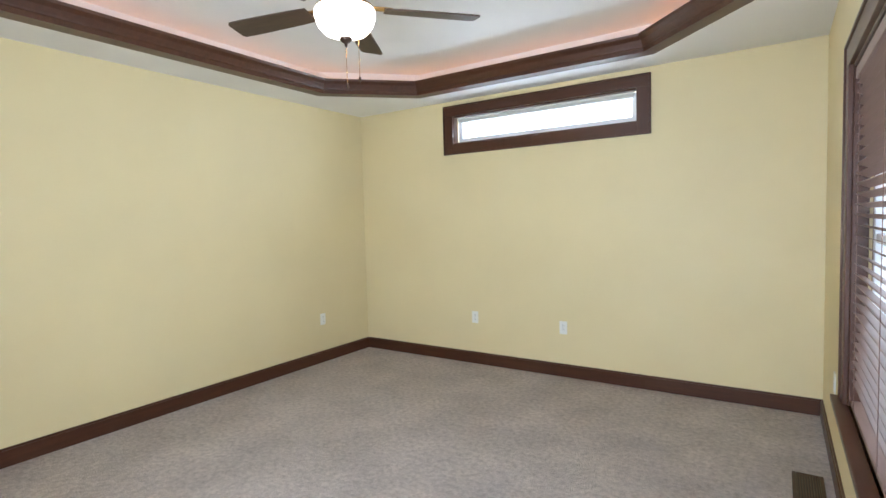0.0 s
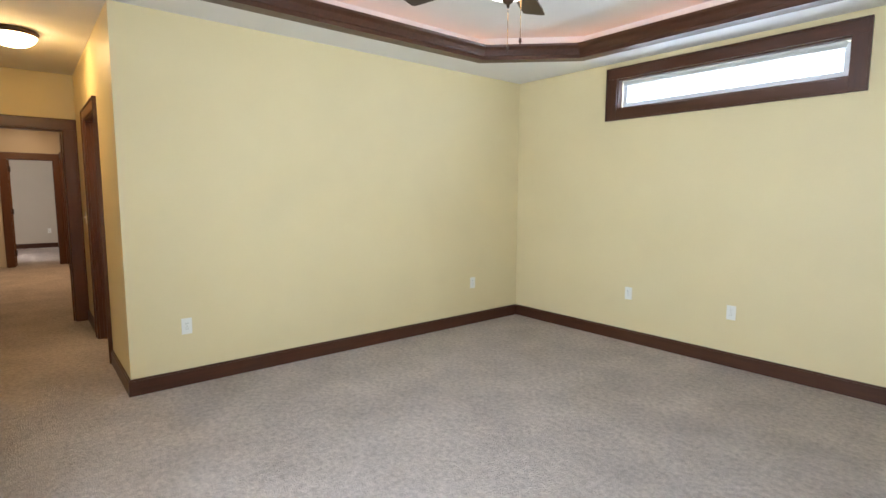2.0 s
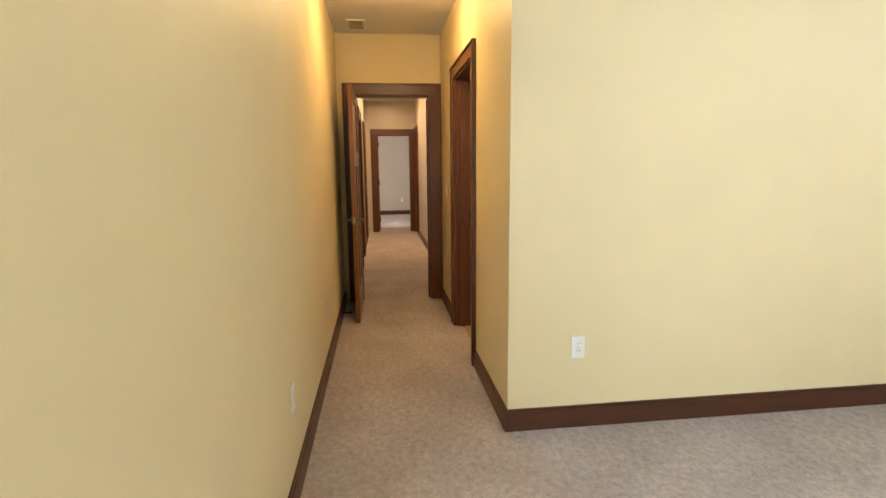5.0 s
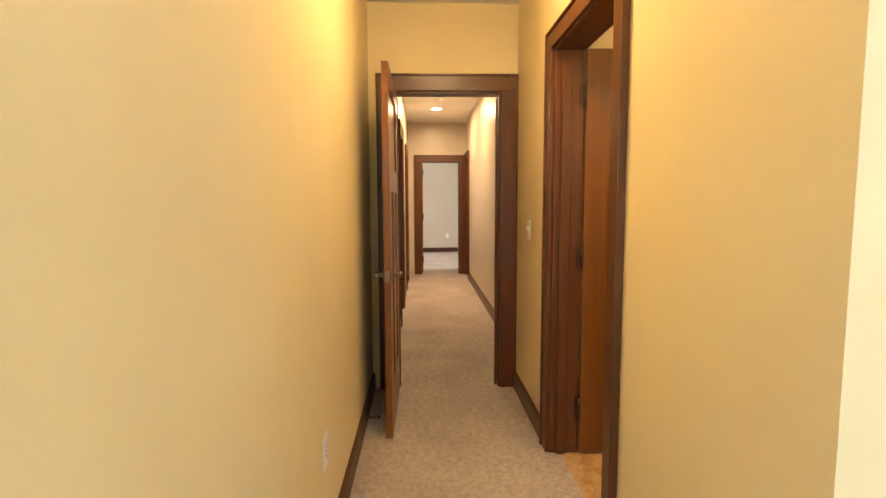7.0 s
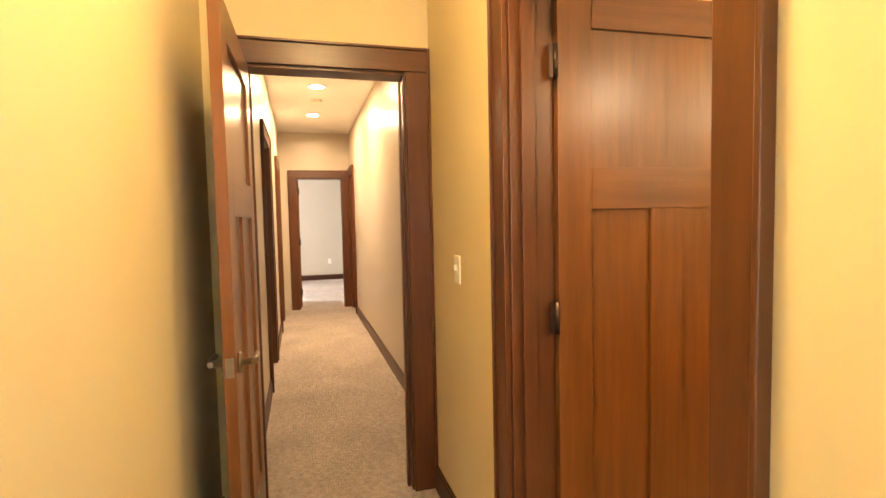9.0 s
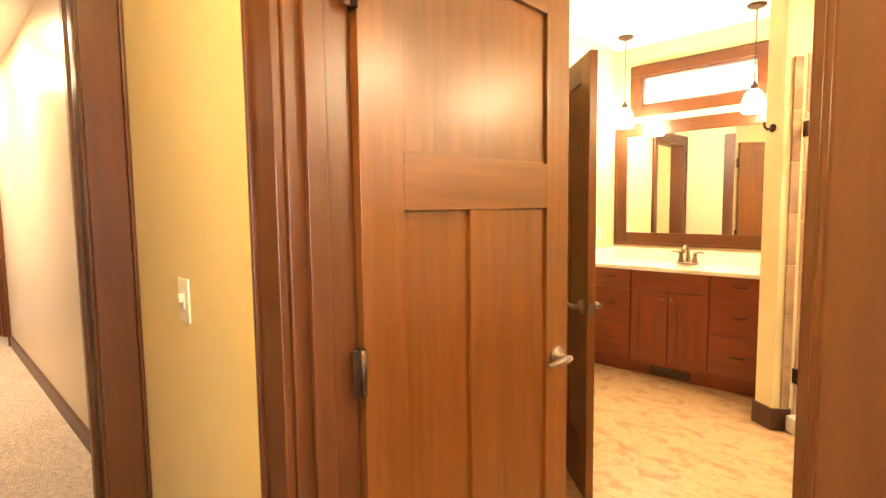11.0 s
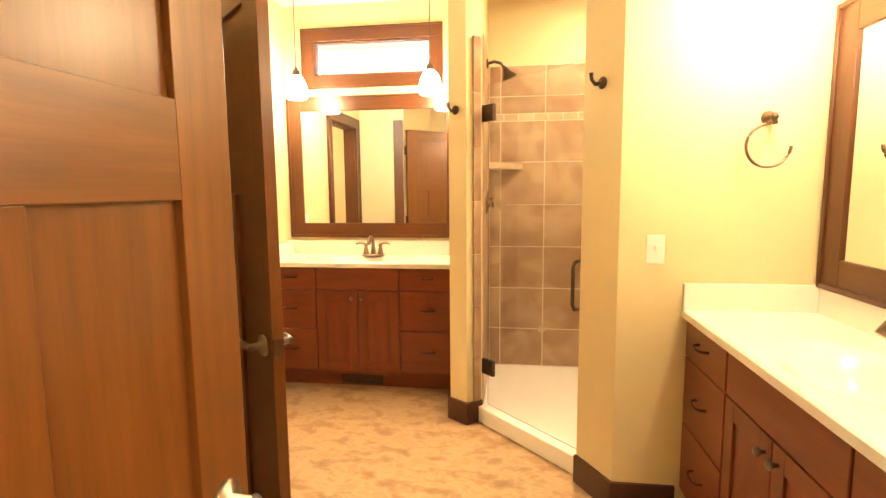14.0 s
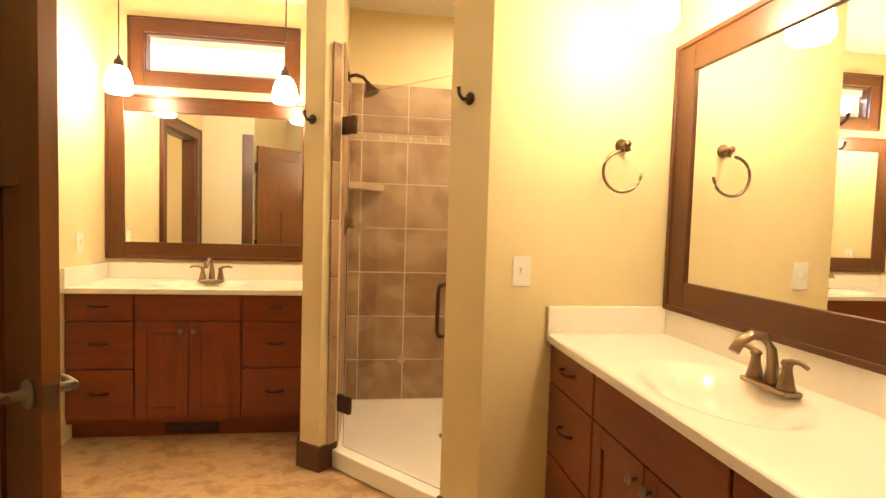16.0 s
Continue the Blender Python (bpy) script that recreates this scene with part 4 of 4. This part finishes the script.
def pendant(x, y, bottom, label):
    """A small frosted pendant on a cord; its origin is at the ceiling."""
    ob = thing("pendant_light", pose(x, y, CB), label, "pendant light", "vanity pendants")
    k = bottom - CB
    part("canopy", lathe([(0, 0), (0.06, 0), (0.062, -0.008), (0.045, -0.022), (0.012, -0.03), (0, -0.03)], 24), BRONZE, ob)
    part("cord", tube([(0, 0, -0.025), (0, 0, k + 0.20)], 0.0035, 8), BRONZE, ob)
    part("socket", lathe([(0, k + 0.215), (0.008, k + 0.213), (0.012, k + 0.195), (0.024, k + 0.185), (0.028, k + 0.150), (0.03, k + 0.14), (0, k + 0.14)], 20), BRONZE, ob)
    part("glass_shade", lathe([(0.028, k + 0.150), (0.045, k + 0.135), (0.062, k + 0.10), (0.072, k + 0.05), (0.072, k + 0.015), (0.060, k), (0, k)], 28), PENDANT_GLOBE, ob, "lit frosted glass shade")
    return ob


pendant(-6.845, 4.0, 1.985, "small lit frosted pendant with bronze socket")
pendant(-5.925, 4.0, 1.985, "small lit frosted pendant with bronze socket")
pendant(-4.50, 2.39, 1.95, "small lit frosted pendant with bronze socket")
pendant(-4.50, 1.50, 1.95, "small lit frosted pendant with bronze socket")


def robe_hook(m, label):
    """A robe hook; local -y is out of the wall."""
    ob = thing("robe_hook", m, label, "hook")
    part("rose", lathe([(0, 0), (0.024, 0), (0.026, 0.006), (0.02, 0.012), (0.01, 0.016), (0, 0.017)], 20, pose(0, 0, 0, 90, 0, 0)), BRONZE, ob)
    part("hook_arm", tube([(0, -0.01, 0), (0, -0.04, -0.008), (0, -0.058, 0.008), (0, -0.062, 0.035)], 0.008, 10, [0.009, 0.008, 0.0075, 0.009]), BRONZE, ob)
    return ob


robe_hook(pose(-5.02, 2.815, 1.79, 0, 0, -60), "dark bronze robe hook on the angled wall")
robe_hook(pose(-5.70, 3.482, 1.80, 0, 0, -36), "dark bronze robe hook on the wall end")
ob = thing("towel_ring", pose(-4.435, 2.71, 1.62), "bronze open towel ring on the yellow wall", "towel ring")
part("post", lathe([(0, 0), (0.025, 0), (0.027, 0.006), (0.018, 0.014), (0.011, 0.02), (0.011, 0.05), (0.014, 0.056), (0, 0.06)], 20, pose(0, 0, 0, 90, 0, 0)), BRUSHED, ob)
part("drop", tube([(0, -0.045, 0), (0.008, -0.046, -0.028)], 0.010, 10), BRUSHED, ob)
part("ring", tube([(0.008 + 0.078 * math.sin(a) - 0.02, -0.046, -0.105 + 0.078 * math.cos(a)) for a in [radians(-8 - 10 * k) for k in range(27)]], 0.006, 10), BRUSHED, ob)

# ---- shower ----
dv = Vector((0.485, -0.51)).normalized()
nv = Vector((-dv.y, dv.x))
A, B = Vector((-5.585, 3.485)), Vector((-5.062, 2.935))
pan = thing("shower_pan", pose(-5.0, 3.7, 0), "white acrylic neo-angle shower pan with a low curb", "shower pan")
inv = pose(-5.0, 3.7, 0).inverted()


def local(pts):
    return [((inv @ Vector((x, y, 0))).x, (inv @ Vector((x, y, 0))).y) for x, y in pts]


part("curb", prism(local([tuple(A), tuple(B), tuple(B + 0.09 * nv), tuple(A + 0.09 * nv)]), 0, 0.095, 0.006), PAN, pan)
part("pan_floor", prism(local([(-5.563, 3.55), tuple(A + 0.09 * nv), tuple(B + 0.09 * nv), (-4.93, 2.83), (BE, 2.83), (BE, BN), (-5.563, BN)]), 0, 0.055), PAN, pan)
part("pan_drain", lathe([(0, 0.004), (0.03, 0.004), (0.042, 0.001), (0.044, -0.002), (0, -0.002)], 24, inv @ pose(-4.934, 3.70, 0.057)), BRUSHED, pan, "round metal drain")
door_s = thing("shower_door", pose(-5.66, 3.55, 0), "frameless clear glass shower door with bronze hardware", "shower door")
c0, c1 = A + 0.045 * nv + 0.05 * dv, B + 0.045 * nv - 0.012 * dv
ang = math.degrees(math.atan2(dv.y, dv.x))
door_s.matrix_basis = pose(c0.x, c0.y, 0, 0, 0, ang)
wd = (c1 - c0).length
pn = part("glass_panel", box(0, wd, -0.004, 0.004, 0.11, 1.93, 0.001), GLASS, door_s, "clear glass panel")
pn.visible_shadow = False
for z in (0.335, 1.78):
    hg = part("hinge_clamp", box(-0.045, 0.05, -0.014, 0.014, z - 0.045, z + 0.045, 0.004), BRONZE, door_s, "square dark bronze hinge")
for s in (-1, 1):
    part("pull_handle", tube([(wd - 0.045, s * 0.004, 0.80), (wd - 0.045, s * 0.04, 0.805), (wd - 0.045, s * 0.052, 0.83), (wd - 0.045, s * 0.052, 1.00), (wd - 0.045, s * 0.04, 1.025), (wd - 0.045, s * 0.004, 1.03)], 0.009, 10), BRONZE, door_s, "dark bronze C pull")
ob = thing("shower_sprayer", pose(-5.563, 3.90, 2.14), "dark bronze shower head on a curved arm", "shower head")
part("flange", lathe([(0, 0), (0.03, 0), (0.026, 0.01), (0, 0.012)], 20, pose(0.012, 0, 0, 0, 90, 0)), BRONZE, ob)
part("arm", tube([(0.012, 0, 0), (0.06, 0, 0.012), (0.10, 0, 0.0), (0.125, 0, -0.03)], 0.010, 12), BRONZE, ob)
part("spray_head", lathe([(0, 0.02), (0.014, 0.02), (0.018, 0.0), (0.03, -0.02), (0.046, -0.045), (0.048, -0.055), (0, -0.057)], 24, pose(0.132, 0, -0.045, 0, -25, 0)), BRONZE, ob)
ob = thing("shower_valve", pose(-5.551, 3.85, 1.28), "satin metal shower valve with a lever", "shower valve")
part("escutcheon", lathe([(0, 0), (0.075, 0), (0.072, 0.008), (0.03, 0.014), (0.028, 0.045), (0, 0.048)], 28, pose(0, 0, 0, 0, 90, 0)), BRUSHED, ob)
part("valve_lever", tube([(0.04, 0, 0), (0.05, -0.04, -0.01), (0.052, -0.085, -0.03)], 0.007, 10), BRUSHED, ob)
shelf = thing("corner_shelf", pose(-5.551, BN - 0.012, 1.50), "tiled triangular corner shelf in the shower", "shelf")
part("shelf_slab", prism([(0, 0), (0.24, 0), (0, -0.24)], 0, 0.045, 0.004), LISTEL, shelf)

# closet seen through the bathroom doorway
for z in (1.05, 1.45, 1.85):
    ob = thing("wire_shelf", pose(-8.63, 3.0, z), "white ventilated wire closet shelf", "shelf", "closet shelves")
    for i in range(14):
        part("wire", tube([(0, -0.8 + i * 0.155, 0), (0.30, -0.8 + i * 0.155, 0)], 0.0025, 6), WIRE, ob)
    for x in (0.003, 0.15, 0.30):
        part("rail", tube([(x, -0.85, -0.004), (x, 1.3, -0.004)], 0.004, 6), WIRE, ob)
    for y in (-0.5, 0.4, 1.1):
        part("brace", tube([(0.29, y, -0.004), (0.0, y, -0.25)], 0.004, 6), WIRE, ob)


# ---- shower wall tiles, piece by piece ----
def tiles(name, m, u0, u1, joints_u, label):
    """Tiles on one shower wall; local x along the wall, z up, -y into the shower."""
    ob = thing(name, m, label, "tiled wall", kind="structure")
    part("grout_bed", box(u0, u1, -0.008, 0, 0.055, 2.22), GROUT, ob)
    zs = [0.058, 0.338, 0.642, 0.947, 1.25, 1.553, 1.84, 1.89, 2.01, 2.22]
    us = [u0] + [u for u in joints_u if u0 + 0.02 < u < u1 - 0.02] + [u1]
    meshes = {}
    for z0, z1 in zip(zs, zs[1:]):
        cells = us
        kind = TILE
        if z1 - z0 < 0.06:
            kind = LISTEL
            n = max(2, int((u1 - u0) / 0.10))
            cells = [u0 + (u1 - u0) * i / n for i in range(n + 1)]
        for p, q in zip(cells, cells[1:]):
            key = (round(q - p, 3), round(z1 - z0, 3))
            if key not in meshes:
                b = box(0.0035, q - p - 0.0035, -0.012, -0.006, 0.0035, z1 - z0 - 0.0035)
                me = bpy.data.meshes.new("tile")
                b.to_mesh(me)
                b.free()
                me.materials.append(kind)
                meshes[key] = me
            t = new("tile", meshes[key])
            t.parent = ob
            t.matrix_basis = pose(p, 0, z0)
    for u in us[1:-1:2]:
        t = part("accent_tile", box(-0.028, 0.028, -0.0135, -0.010, -0.028, 0.028), ACCENT, ob, "small dark clipped accent tile", pose(u, 0, 1.25, 0, 45, 0))
        t = part("accent_tile", box(-0.028, 0.028, -0.0135, -0.010, -0.028, 0.028), ACCENT, ob, "small dark clipped accent tile", pose(u + 0.305, 0, 0.338, 0, 45, 0)) if u + 0.4 < u1 else None
    return ob


tiles("wall_tiles_north", pose(-5.563, BN, 0), 0.012, 1.346, [0.092 + 0.311 * k for k in range(4)], "brown stone-look shower wall tiles with pale grout")
tiles("wall_tiles_west", pose(-5.563, 3.55, 0, 0, 0, 90), 0.0, 0.778, [0.16, 0.47], "brown stone-look shower wall tiles with pale grout")
tiles("wall_tiles_east", pose(BE, BN, 0, 0, 0, -90), 0.012, 1.50, [0.305 * k for k in range(1, 5)], "brown stone-look shower wall tiles with pale grout")
# narrow tiles wrapping the jamb beside the hinges
jamb = thing("jamb_tiles", pose(-5.607, 3.462, 0, 0, 0, 42), "narrow brown bullnose tiles edging the shower opening", "tiled trim", kind="structure")
for z0 in [0.10 + 0.2985 * k for k in range(7)]:
    part("tile", box(0.002, 0.052, -0.012, 0.0, z0 + 0.002, z0 + 0.2965, 0.002), TILE, jamb)
